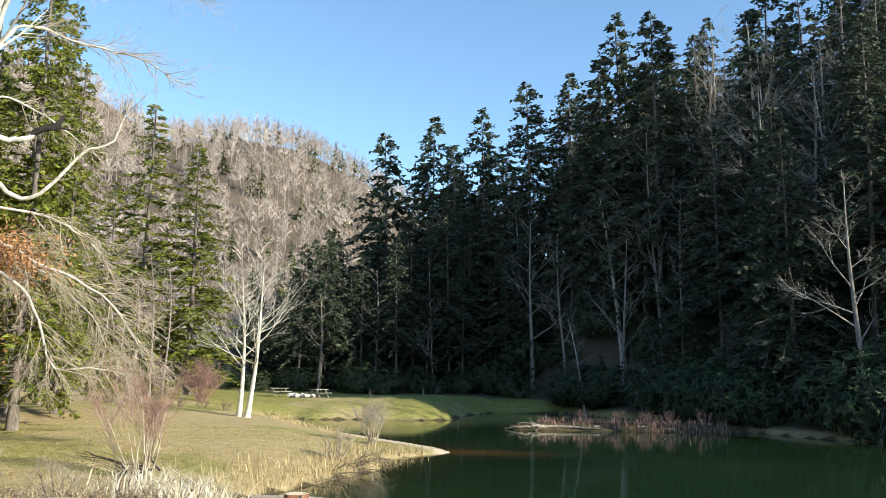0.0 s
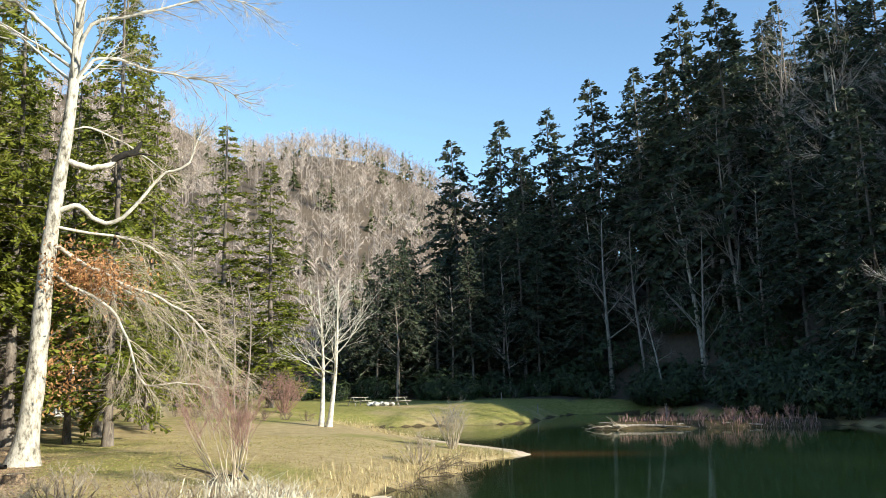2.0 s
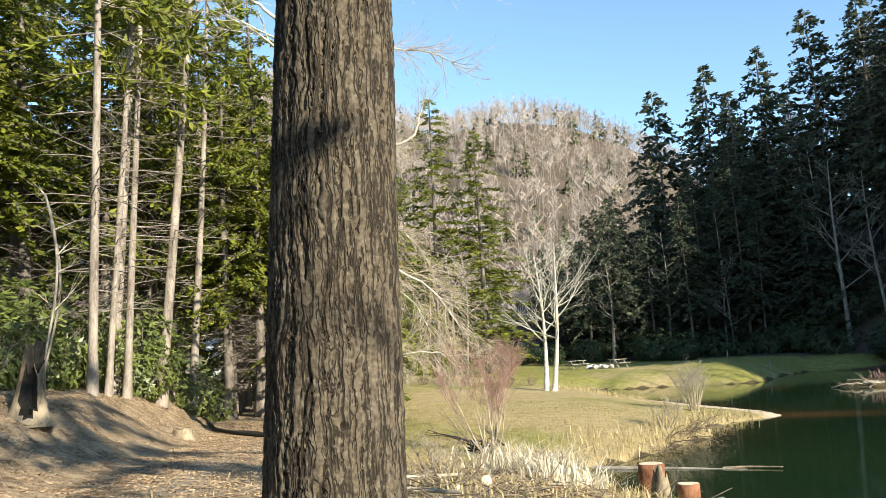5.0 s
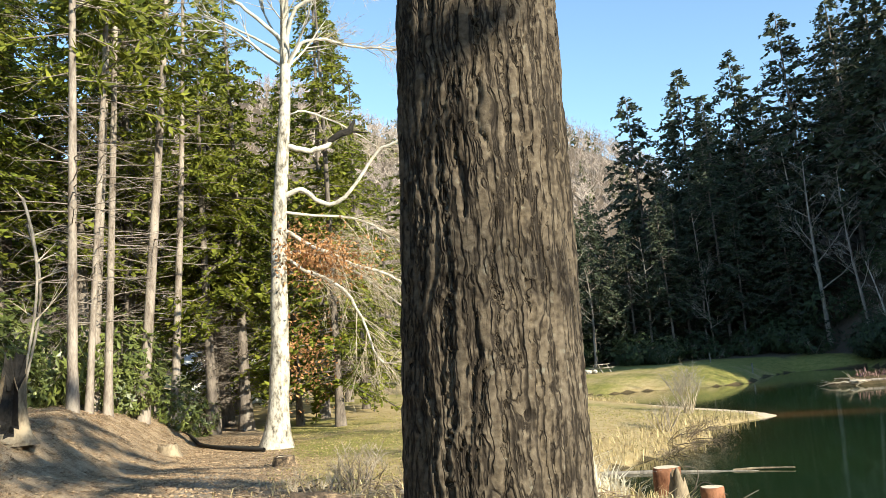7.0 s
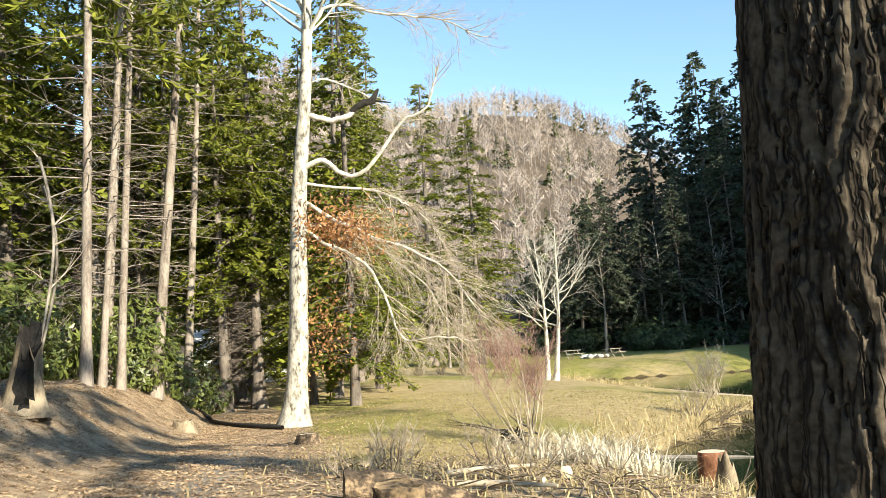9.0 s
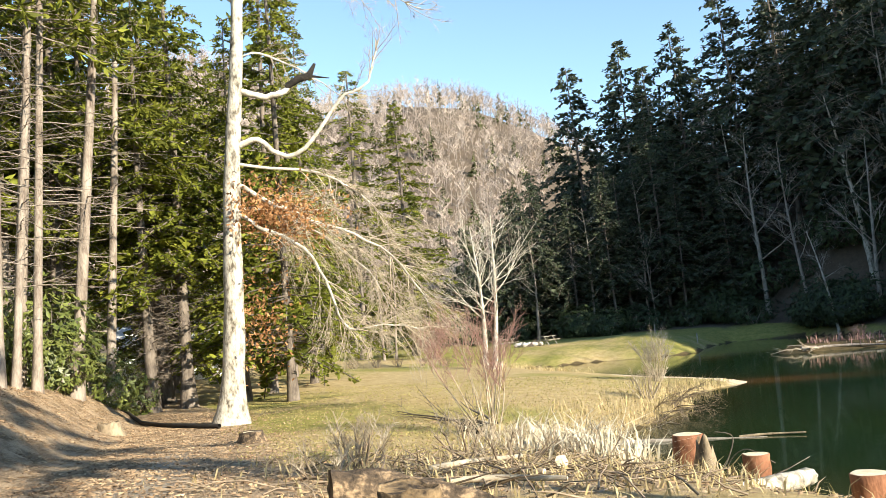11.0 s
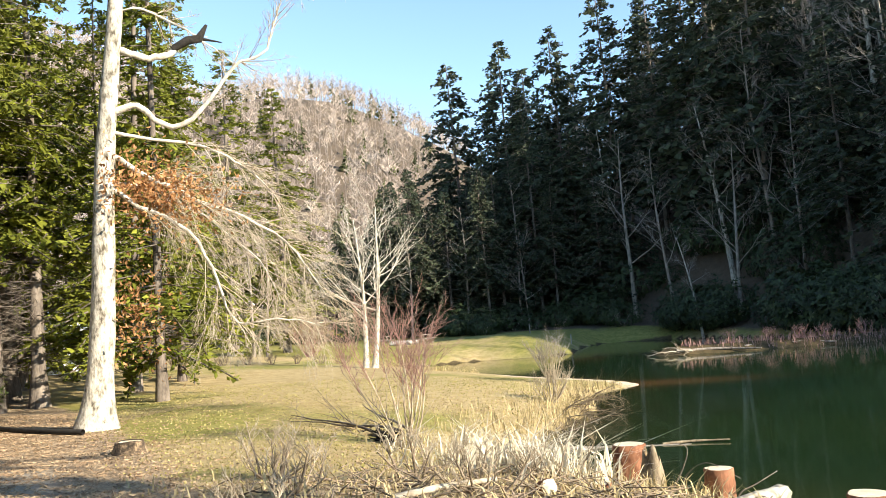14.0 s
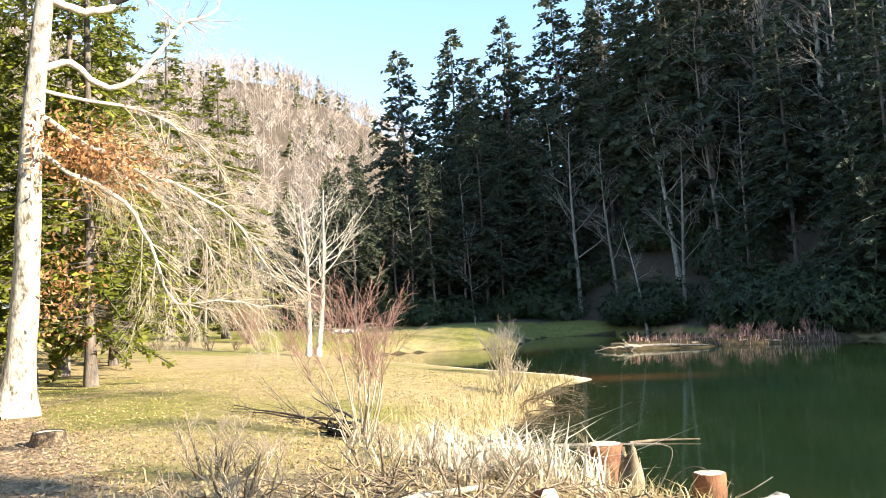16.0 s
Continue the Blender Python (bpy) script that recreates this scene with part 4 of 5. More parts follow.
def pale_tree():
    rg = random.Random(21)
    tr, lb, tw, lv = Shape(), Shape(), Shape(), Shape()
    side, deep = Vector((0.84, 0.54, 0)), Vector((-0.54, 0.84, 0))
    pts, radii = [], []
    for k in range(49):
        z = 21.0 * k / 48
        pts.append(side * (0.074 * z + 0.05 * math.sin(0.7 * z)) + deep * (0.04 * math.sin(0.5 * z + 1)) + Vector((0, 0, z)))
        radii.append(max(0.33 - 0.0135 * z, 0.03) * (1 + 0.8 * math.exp(-z / 0.5)) * (1 + 0.03 * math.sin(3.1 * z)))
    tr.tube(pts, radii, 20)
    centre = lambda z: pts[min(int(z / 21 * 48), 47)]
    drooping = [(7, 0.55, 0.5, -0.5, 0.10, 4, 6), (5, 0.6, 0.45, -0.35, 0.12, 3, 4), (0, 0, 0, -0.2, 0.15, 3, 3)]
    rising = [(5, 0.5, 0.6, 0.2, 0.16, 4, 5), (4, 0.55, 0.6, 0.0, 0.2, 3, 3), (0, 0, 0, 0, 0.2, 3, 2)]

    def big(line, r0, r1, spec, twigs, length, start=0.4):
        """A main limb through points given as metres to the side, up from the ground, and in depth."""
        q = [side * a + deep * d + Vector((0, 0, b)) for a, b, d in line]
        q[0] = centre(line[0][1]) + deep * line[0][2]
        fine = []
        for k in range(len(q) - 1):
            for s in range(4):
                p0, p1, p2, p3 = q[max(k - 1, 0)], q[k], q[k + 1], q[min(k + 2, len(q) - 1)]
                u = s / 4
                fine.append(0.5 * ((2 * p1) + (p2 - p0) * u + (2 * p0 - 5 * p1 + 4 * p2 - p3) * u * u + (3 * p1 - p0 - 3 * p2 + p3) * u ** 3))
        fine.append(q[-1])
        fine = fine[:1] + [p + unit(rg) * 0.045 for p in fine[1:]]
        n = len(fine)
        lb.tube(fine, [r0 + (r1 - r0) * k / (n - 1) for k in range(n)], 9)
        for _ in range(twigs):
            k = rg.randint(int(start * (n - 1)), n - 2)
            w = (fine[k + 1] - fine[k]).normalized()
            limb(tw, rg, fine[k], (w + unit(rg) * 0.8).normalized(), length * rg.uniform(0.5, 1.2), 0.014, 0, spec)
        return fine

    big([(0.7, 9.75, 0), (1.3, 9.45, 0), (1.9, 9.5, 0.1), (2.3, 9.75, 0.1)], 0.10, 0.08, rising, 3, 0.5, 0.7)
    big([(0.3, 8.1, 0), (1.3, 8.1, -0.1), (2.1, 7.55, -0.1), (3.0, 8.2, -0.2), (3.7, 9.2, -0.2), (4.6, 9.7, -0.3), (4.95, 10.9, -0.4)], 0.095, 0.02, rising, 26, 1.1, 0.5)
    big([(2.1, 7.55, -0.1), (2.9, 7.1, 0.1), (3.9, 6.6, 0.2), (4.8, 5.7, 0.2)], 0.05, 0.015, drooping, 22, 1.4, 0.3)
    big([(0.3, 7.2, 0), (1.3, 6.4, 0), (2.6, 5.7, -0.1), (4.2, 5.0, -0.1), (5.4, 3.9, 0), (6.0, 2.8, 0)], 0.075, 0.012, drooping, 46, 1.9, 0.25)
    big([(0.3, 6.2, 0), (1.2, 5.5, -0.3), (2.3, 4.8, -0.5), (3.0, 3.5, -0.6), (3.4, 2.4, -0.6), (4.4, 2.5, -0.6), (5.6, 2.2, -0.5)], 0.065, 0.012, drooping, 40, 1.6, 0.2)
    big([(0.3, 6.4, 0.2), (1.5, 6.1, 0.8), (3.0, 5.4, 1.3), (4.4, 4.2, 1.5), (5.0, 3.0, 1.6)], 0.06, 0.012, drooping, 40, 1.7, 0.2)
    big([(0.4, 11.2, 0), (1.2, 12.6, 0), (2.0, 13.3, 0.2), (3.6, 13.0, 0.3), (5.4, 12.8, 0.3), (6.6, 12.2, 0.3)], 0.075, 0.012, rising, 40, 1.3, 0.4)
    big([(0.4, 12.8, 0), (1.4, 14.2, -0.2), (3.0, 14.8, -0.3), (5.2, 15.6, -0.4), (7.0, 15.4, -0.5)], 0.08, 0.012, rising, 40, 1.4, 0.4)
    big([(0.4, 13.2, 0), (-0.2, 14.3, 0), (-0.9, 14.8, 0.1), (-2.4, 15.4, 0.2), (-3.8, 15.7, 0.4)], 0.075, 0.012, rising, 26, 1.2, 0.4)
    big([(0.4, 10.6, 0), (1.5, 10.9, 0.4), (3.0, 10.2, 0.6), (4.2, 9.4, 0.8)], 0.045, 0.01, rising, 16, 1.0, 0.4)
    for k in range(12):
        z = rg.uniform(12, 20)
        a = rg.uniform(0, 6.28)
        limb(lb, rg, centre(z), Vector((math.cos(a), math.sin(a), 0.9)), rg.uniform(2, 4.5), 0.06, 0, rising)
    for k in range(2600):
        a, b, d = rg.gauss(1.6, 0.85), rg.gauss(5.95, 0.45), rg.gauss(0.0, 0.6)
        if k % 5 == 0:
            a, b, d = rg.gauss(1.0, 0.5), rg.gauss(2.9, 0.8), rg.gauss(0.9, 0.5)
        if b < 0.8 or a < 0.25:
            continue
        b -= 0.18 * (a - 1.5)
        lv.leaf(side * a + deep * d + Vector((0, 0, b)), unit(rg), unit(rg), 0.15, 0.085)
    dead = Shape()
    q = [side * 2.2 + Vector((0, 0, 9.72)) + deep * 0.1, side * 2.6 + Vector((0, 0, 9.95)), side * 2.9 + Vector((0, 0, 10.02)), side * 3.1 + Vector((0, 0, 10.4))]
    dead.tube(q, [0.09, 0.12, 0.12, 0.04], 8, True)
    dead.tube([q[2], side * 3.5 + Vector((0, 0, 9.95))], [0.05, 0.012], 5)
    return [("trunk", tr.mesh("trunk", M_BARK_PALE), "pale mottled bark with dark flakes"), ("branchwork", lb.mesh("branchwork", M_BARK_WHITE), ""), ("twig_crown", tw.mesh("twig_crown", M_TWIG), ""),
            ("foliage", lv.mesh("foliage", M_LEAF_DRY, False), "clinging dry orange leaves"), ("broken_limb", dead.mesh("broken_limb", M_WOOD_BLACK), "dark snapped-off limb end")]


thing("sycamore_tree", pale_tree(), at(*SYC, 0, 1, 0.08), "tall pale-barked leafless sycamore with drooping branches by the path", "tree")

# ---- the white bare tree on the inlet's bank ----
def white_tree():
    rg = random.Random(33)
    tr, cr = Shape(), Shape()
    spec = [(5, 0.5, 0.6, 0.5, 0.16, 6, 6), (4, 0.5, 0.65, 0.5, 0.24, 4, 4), (3, 0.45, 0.65, 0.3, 0.25, 3, 3), (0, 0, 0, 0, 0.2, 3, 2)]
    for sx, lean, h in ((-0.22, -0.02, 8.6), (0.22, 0.085, 9.2)):
        pts = []
        for k in range(15):
            t = k / 14
            pts.append(Vector((sx + lean * t * h + 0.12 * math.sin(4 * t + sx), 0.15 * math.sin(3 * t), t * h)))
        tr.tube(pts, [0.16 * (1 - 0.85 * k / 14) * (1 + 0.5 * math.exp(-k)) for k in range(15)], 10)
        for k in range(14):
            t = 0.34 + 0.64 * (k + rg.random()) / 14
            i = min(int(t * 14), 13)
            a = rg.uniform(0, 6.28)
            limb(cr, rg, pts[i], Vector((math.cos(a), 0.8 * math.sin(a), rg.uniform(0.3, 0.85))), rg.uniform(2.8, 4.6) * (1.25 - 0.6 * t), 0.058 * (1.25 - t), 0, spec)
    return [("trunk", tr.mesh("trunk", M_BARK_WHITE), ""), ("branchwork", cr.mesh("branchwork", M_BARK_WHITE), "")]


thing("white_tree", white_tree(), at(-19.1, 51.8, 0, 1, 0.1), "small two-stemmed white-barked leafless tree on the bank", "tree")

SPEC_THIN = [(5, 0.5, 0.5, 0.3, 0.14, 4, 4), (4, 0.5, 0.5, 0.1, 0.2, 3, 3), (0, 0, 0, 0, 0.2, 3, 2)]
for x, y, h, r, lx in ((-30.6, 62.8, 11, 0.11, -0.05), (-29.7, 63.0, 10, 0.10, 0.01), (-39.5, 69.8, 10, 0.13, 0.02), (-40.5, 70.5, 9, 0.12, -0.03), (-24, 86, 10, 0.13, 0), (-19, 90, 13, 0.14, 0.0), (-28, 92, 9, 0.13, 0), (-14, 93, 15, 0.14, 0.01)):
    thing("bare_tree", bare_tree(int(x * -7), h, r, 0.4, 10, SPEC_THIN, M_BARK_PINE, M_TWIG_BARE, (lx, 0), up=(0.3, 0.9)), at(x, y, 0, 1, 0.1), "slender leafless tree with pale trunk at the lawn's edge", "tree", "thin trees on the lawn")
thing("bare_tree", [p for p in bare_tree(611, 9, 0.3, 0.5, 16, SPEC_FAR, M_BARK_PINE, M_TWIG, (0.01, 0))], at(-33.6, 65.6, 0, 1, 0.1), "leafless tree with a stout tan trunk on the lawn", "tree")

# ---- shrubs on the shore ----
ST = [(2, 0.4, 0.35, 0.2, 0.09, 5, 7), (0, 0, 0, 0.2, 0.12, 3, 4)]
TP = [(4, 0.55, 0.4, 0.3, 0.12, 3, 4), (3, 0.5, 0.5, 0.1, 0.15, 3, 3), (0, 0, 0, 0, 0.15, 3, 2)]
thing("red_twig_shrub", shrub(201, 3.0, 15, 0.74, M_TWIG, M_TWIG_RED, ST, TP), at(-10.05, 20.75, 0, 1, 0.05), "tall leafless shrub with tan stems and red-budded twigs", "shrub")
thing("shore_shrub", shrub(202, 2.3, 26, 0.9, M_TWIG, M_TWIG_BARE, ST, TP[1:]), at(-8.3, 38.4, 0, 1, 0.05), "low leafless grey-twigged shrub at the water's edge", "shrub")
thing("red_bush", shrub(204, 3.4, 60, 1.1, M_TWIG_RED, M_TWIG_RED, ST, TP[1:]), at(-26.3, 62.3, 0, 1, 0.05), "dense reddish leafless bush behind the lawn", "shrub")
for k in range(9):
    x = -33.5 + 1.45 * k
    thing("low_brush", shrub(260 + k, 0.8, 14, 1.4, M_BRUSH, M_BRUSH, ST, TP[1:]), at(x, 53.4 + 0.33 * k, 0, 1, 0.03), "low dark dead brush along the lawn's edge", "shrub", "low brush on the lawn")
thing("shore_shrub", shrub(203, 1.3, 16, 1.0, M_TWIG, M_TWIG, ST, TP[1:]), at(-7.9, 30.6, 0, 1, 0.05), "low leafless grey-twigged shrub at the water's edge", "shrub")
for k, (x, y, h) in enumerate(((-9.6, 13.6, 1.0), (-8.6, 14.8, 1.1), (-7.6, 13.4, 0.9), (-10.6, 15.4, 1.1), (-7.0, 15.4, 1.0), (-8.2, 16.6, 1.0), (-9.4, 12.2, 0.7))):
    thing("bramble", shrub(210 + k, h * 0.8, 9, 2.2, M_BRUSH, M_TWIG, ST, [(3, 0.5, 0.5, -0.1, 0.2, 3, 4), (0, 0, 0, 0, 0.2, 3, 2)]), at(x, y, 0, 1, 0.03), "tangled leafless brushwood on the bank", "shrub", "brush on the bank")


# ---- stumps, logs ----
def stump(h, r0, r1, seed, bark, tilt=0.0, ragged=0.0, hollow=False):
    rg = random.Random(seed)
    bk, top = Shape(), Shape()
    n, rows = 22, 9
    lump = [1 + 0.05 * math.sin(3 * i * 2 * math.pi / n + seed) + 0.03 * rg.uniform(-1, 1) for i in range(n)]
    rag = [rg.uniform(0, ragged) for _ in range(n)]
    rag = [(rag[i - 1] + 2 * rag[i] + rag[(i + 1) % n]) / 4 for i in range(n)]
    for k in range(rows):
        t = k / (rows - 1)
        for i in range(n):
            a = 2 * math.pi * i / n
            r = (r0 + (r1 - r0) * t) * lump[i] * (1 + 0.3 * math.exp(-t * h / 0.12)) + 0.008 * rg.uniform(-1, 1)
            z = t * (h + rag[i])
            bk.v.append((r * math.cos(a) + tilt * z, r * math.sin(a), z))
    for k in range(rows - 1):
        for i in range(n):
            j = (i + 1) % n
            bk.f.append((k * n + i, k * n + j, (k + 1) * n + j, (k + 1) * n + i))
    rim = bk.v[-n:]
    inner = [(x * 0.93 + tilt * h * 0.07, y * 0.93, z + (0.006 if not ragged else -0.02)) for x, y, z in rim]
    top.v = list(inner) + [(tilt * h, 0, h + 0.01 - (0.25 * h if hollow else 0))]
    top.f = [(i, (i + 1) % n, n) for i in range(n)]
    m0 = len(bk.v)
    bk.v += inner
    bk.f += [((rows - 1) * n + i, (rows - 1) * n + (i + 1) % n, m0 + (i + 1) % n, m0 + i) for i in range(n)]
    return [("bark", bk.mesh("bark", bark), ""), ("cut_face", top.mesh("cut_face", M_WOOD_BLACK if hollow else (M_WOOD_ROT if ragged > 0.06 else M_CUT), False), "")]


for x, y, top, r, tilt, lab in ((-6.06, 19.9, -0.95, 0.27, 0.03, "tall reddish-barked stump freshly sawn level at the shore"), (-4.86, 17.65, -1.0, 0.20, -0.01, "reddish-barked stump freshly sawn level in the water"),
                                (-6.70, 15.0, -0.62, 0.13, 0.18, "slanting reddish-barked stump freshly sawn at the shore"), (-3.55, 15.4, -0.93, 0.24, 0.0, "broad reddish-barked stump freshly sawn level in the water"), (-5.65, 14.2, -1.0, 0.19, 0.02, "low reddish-barked stump freshly sawn at the shore")):
    g = min(ground_z(x, y), WATER - 0.05)
    thing("tree_stump", stump(top - g + 0.1, r * 1.02, r, int(x * -13), M_BARK_RED, tilt), at(x, y, 0, 1, 0.1, g), lab, "stump", "cut stumps on the shore")
thing("broken_stump", stump(0.72, 0.30, 0.13, 5, M_WOOD_OLD, 0.03, 0.50), at(-5.72, 19.2, 0, 1, 0.1, -1.9), "splintered weathered stump at the shore", "stump")
thing("old_stump", stump(0.24, 0.27, 0.22, 8, M_LOG, 0, 0.05), at(-14.5, 18.75, 0, 1, 0.04), "low weathered stump beside the path", "stump")
thing("old_stump", stump(0.30, 0.33, 0.26, 9, M_WOOD_OLD, 0, 0.20), at(-20.6, 21.7, 0, 1, 0.06), "crumbling pale stump at the foot of the bank", "stump")


def hollow_snag():
    """A leaning broken trunk with a tall splintered rim and a black hollow open to the path."""
    rg = random.Random(12)
    n, rows, h, face = 28, 22, 1.25, -0.75
    rag = [0.25 * math.cos(2 * math.pi * i / n - 2.6) + rg.uniform(-0.14, 0.16) for i in range(n)]
    lump = [1 + 0.10 * math.sin(4 * 2 * math.pi * i / n + 1) + rg.uniform(-0.05, 0.05) for i in range(n)]
    shell, hole = Shape(), Shape()
    inside = set()
    for k in range(rows):
        t = k / (rows - 1)
        for i in range(n):
            a = 2 * math.pi * i / n
            z = t * (h + rag[i])
            r = (0.31 - 0.12 * t) * lump[i] * (1 + 0.75 * math.exp(-z / 0.22)) + rg.uniform(-0.008, 0.008)
            off = (a - face + math.pi) % (2 * math.pi) - math.pi
            if (off / 0.48) ** 2 + ((z - 0.62) / 0.42) ** 2 < 1:
                inside.add((k, i))
                r *= 0.42
            shell.v.append((r * math.cos(a) + 0.10 * z, r * math.sin(a) + 0.04 * z, z))
    hole.v = list(shell.v)
    for k in range(rows - 1):
        for i in range(n):
            j = (i + 1) % n
            quad = (k * n + i, k * n + j, (k + 1) * n + j, (k + 1) * n + i)
            deep_in = any(c in inside for c in ((k, i), (k, j), (k + 1, i), (k + 1, j)))
            (hole if deep_in else shell).f.append(quad)
    top = (0.10 * h, 0.04 * h, 0.75 * h)
    hole.v.append(top)
    hole.f += [((rows - 1) * n + i, (rows - 1) * n + (i + 1) % n, len(hole.v) - 1) for i in range(n)]
    return [("bark", shell.mesh("bark", M_WOOD_OLD), ""), ("hollow", hole.mesh("hollow", M_WOOD_BLACK, False), "black hollow")]


thing("hollow_snag", hollow_snag(), at(-16.5, 13.05, 0, 1.1, 0.1), "broken hollow snag with a black inside on the bank", "stump")
thing("rotten_stump", stump(0.34, 0.2, 0.2, 14, M_WOOD_ROT, 0, 0.09), at(-6.98, 8.75, 0, 1, 0.05), "short rotten dark stump beside a fallen log", "stump")


def log(length, r, seed, bark, end, bend=0.1, taper=0.8):
    rg = random.Random(seed)
    bk = Shape()
    n = 18
    pts = [Vector((length * k / 12, bend * math.sin(3 * k / 12), r * 0.2 * math.sin(5 * k / 12))) for k in range(13)]
    radii = [r * (1 - (1 - taper) * k / 12) * (1 + 0.06 * rg.uniform(-1, 1)) for k in range(13)]
    bk.tube(pts, radii, n)
    bk.v = [(x + rg.uniform(-1, 1) * 0.06 * r, y + rg.uniform(-1, 1) * 0.09 * r, z + rg.uniform(-1, 1) * 0.09 * r) for x, y, z in bk.v]
    parts = [("bark", bk.mesh("bark", bark), "")]
    for k, off in ((0, -0.004), (12, 0.004)):
        ends = Shape()
        ends.v = [(x + off, pts[k].y + (y - pts[k].y) * 0.99, pts[k].z + (z - pts[k].z) * 0.99) for x, y, z in bk.v[k * n:(k + 1) * n]] + [(pts[k].x + off * 4, pts[k].y, pts[k].z)]
        ends.f = [(i, (i + 1) % n, n) for i in range(n)]
        parts.append(("sawn_end", ends.mesh("sawn_end", end, False), ""))
    return parts


def lay(x, y, turn, z, tip=0.0):
    return Matrix.LocRotScale((x, y, z), Euler((0, tip, turn)), None)


thing("fallen_log", log(1.35, 0.205, 31, M_LOG, M_WOOD_ROT, 0.08, 0.82), lay(-7.88, 9.40, radians(24), 0.12, 0.20), "thick rotting log with a dark sawn end on the bank", "log")
thing("driftwood_log", log(3.6, 0.14, 32, M_BARK_PALE, M_CUT, -0.25, 0.9), lay(-6.9, 14.7, radians(41), -1.22, 0.0), "pale fallen log lying across the shore stumps", "log")
thing("floating_log", log(4.4, 0.07, 33, M_BARK_GREY, M_CUT, 0.1, 0.45), lay(-9.0, 23.9, radians(2), -1.64, 0.004), "half-sunken pale log at the water's edge", "log")
thing("floating_log", log(1.4, 0.035, 34, M_WOOD_OLD, M_WOOD_OLD, 0.1, 0.5), lay(-5.2, 24.15, radians(0), -1.64, -0.03), "small stick drifting on the pond", "stick")
for k, (x, y, ln, r, tn) in enumerate(((-1.8, 57.7, 4.2, 0.12, 0.1), (-1.4, 57.3, 3.0, 0.09, 0.35), (-0.6, 57.8, 3.6, 0.1, -0.2), (2.2, 58.2, 3.4, 0.1, 0.15), (5.0, 58.6, 2.4, 0.1, -0.1), (8.6, 59.1, 3.6, 0.12, 0.1))):
    thing("drift_log", log(ln, r, 40 + k, M_BARK_PINE, M_TWIG, 0.3, 0.4), lay(x, y, tn, -1.42, 0.02), "bleached drift log on the silt island", "log", "drift logs on the island")


def driftwood():
    rg = random.Random(51)
    s = Shape()
    for k in range(9):
        a = rg.uniform(2.2, 4.2)
        limb(s, rg, Vector((rg.uniform(0, 1.8), rg.uniform(-0.4, 0.4), 0.15)), Vector((math.cos(a), math.sin(a) * 0.7, rg.uniform(0.0, 0.35))), rg.uniform(0.7, 1.5), 0.04, 0, [(3, 0.5, 0.6, -0.3, 0.2, 4, 4), (0, 0, 0, 0, 0.2, 3, 3)])
    return s.mesh("branchwork", M_TWIG)


thing("driftwood_branches", [("branchwork", driftwood(), "")], lay(-2.4, 57.5, 0, -1.6), "tangle of bleached dead branches at the island's tip", "driftwood")
for k, x in enumerate((1.5, 3.8, 5.6, 7.0, 9.4)):
    thing("island_brush", shrub(240 + k, 1.1, 12, 1.1, M_TWIG_RED, M_TWIG_RED, ST, TP[1:]), at(x, 58.9 + 0.1 * x, 0, 1, 0.05), "low reddish brush on the silt island", "shrub", "brush on the island")


# ---- brush fallen into the shallows, roots, vines ----
def leaning_brush(seed, count, length, toward, spread):
    """Thin dead branches that lean out from one root over the water."""
    rg = random.Random(seed)
    st = Shape()
    for _ in range(count):
        a = toward + rg.gauss(0, spread)
        limb(st, rg, Vector((rg.uniform(-0.5, 0.5), rg.uniform(-0.8, 0.8), 0)), Vector((math.cos(a), math.sin(a), rg.uniform(0.15, 0.75))), length * rg.uniform(0.5, 1.2), 0.014, 0,
             [(5, 0.5, 0.5, -0.55, 0.12, 4, 6), (3, 0.5, 0.5, -0.2, 0.15, 3, 3), (0, 0, 0, 0, 0.2, 3, 2)])
    return [("branchwork", st.mesh("branchwork", M_BRUSH), "")]


for k, (x, y, ln) in enumerate(((-7.35, 29.6, 1.9), (-7.5, 27.6, 1.5), (-7.2, 31.2, 1.5))):
    thing("leaning_brush", leaning_brush(400 + k, 11, ln, -0.9, 0.5), at(x, y, 0, 1, 0.05), "dead brown brush leaning over the water", "brush", "brush over the water")


def root_ball():
    rg = random.Random(81)
    s = Shape()
    for _ in range(46):
        d = unit(rg)
        d.z = abs(d.z)
        limb(s, rg, Vector((0, 0, 0.08)), d, rg.uniform(0.18, 0.42), 0.035, 0, [(2, 0.5, 0.8, 0.0, 0.35, 5, 4), (0, 0, 0, 0, 0.3, 4, 2)])
    return [("roots", s.mesh("roots", M_WOOD_BLACK), "")]


thing("root_clump", root_ball(), at(-10.55, 21.1, 0, 1, 0.05), "dark rotten root clump at the shrub's foot", "root")


def fallen_branch():
    rg = random.Random(82)
    s = Shape()
    way = Vector((-2.6, 3.9, 0)).normalized()
    for k in range(5):
        limb(s, rg, Vector((0.15 * k, 0.1 * k, 0.12)), (way + unit(rg) * 0.22 + Vector((0, 0, 0.10))).normalized(), rg.uniform(2.2, 4.2), 0.035, 0,
             [(6, 0.4, 0.5, -0.12, 0.10, 5, 7), (3, 0.5, 0.6, -0.1, 0.2, 3, 3), (0, 0, 0, 0, 0.2, 3, 2)])
    return [("branchwork", s.mesh("branchwork", M_BARK_HEM), "")]


thing("fallen_branch", fallen_branch(), at(-10.9, 21.8, 0, 1, 0.03), "dark fallen branch lying on the lawn", "branch")
thing("short_log", log(0.55, 0.075, 61, M_BARK_RED, M_CUT, 0.02, 0.95), lay(-6.95, 13.3, radians(105), -0.30, 0.3), "short sawn log with a pale cut end", "log")
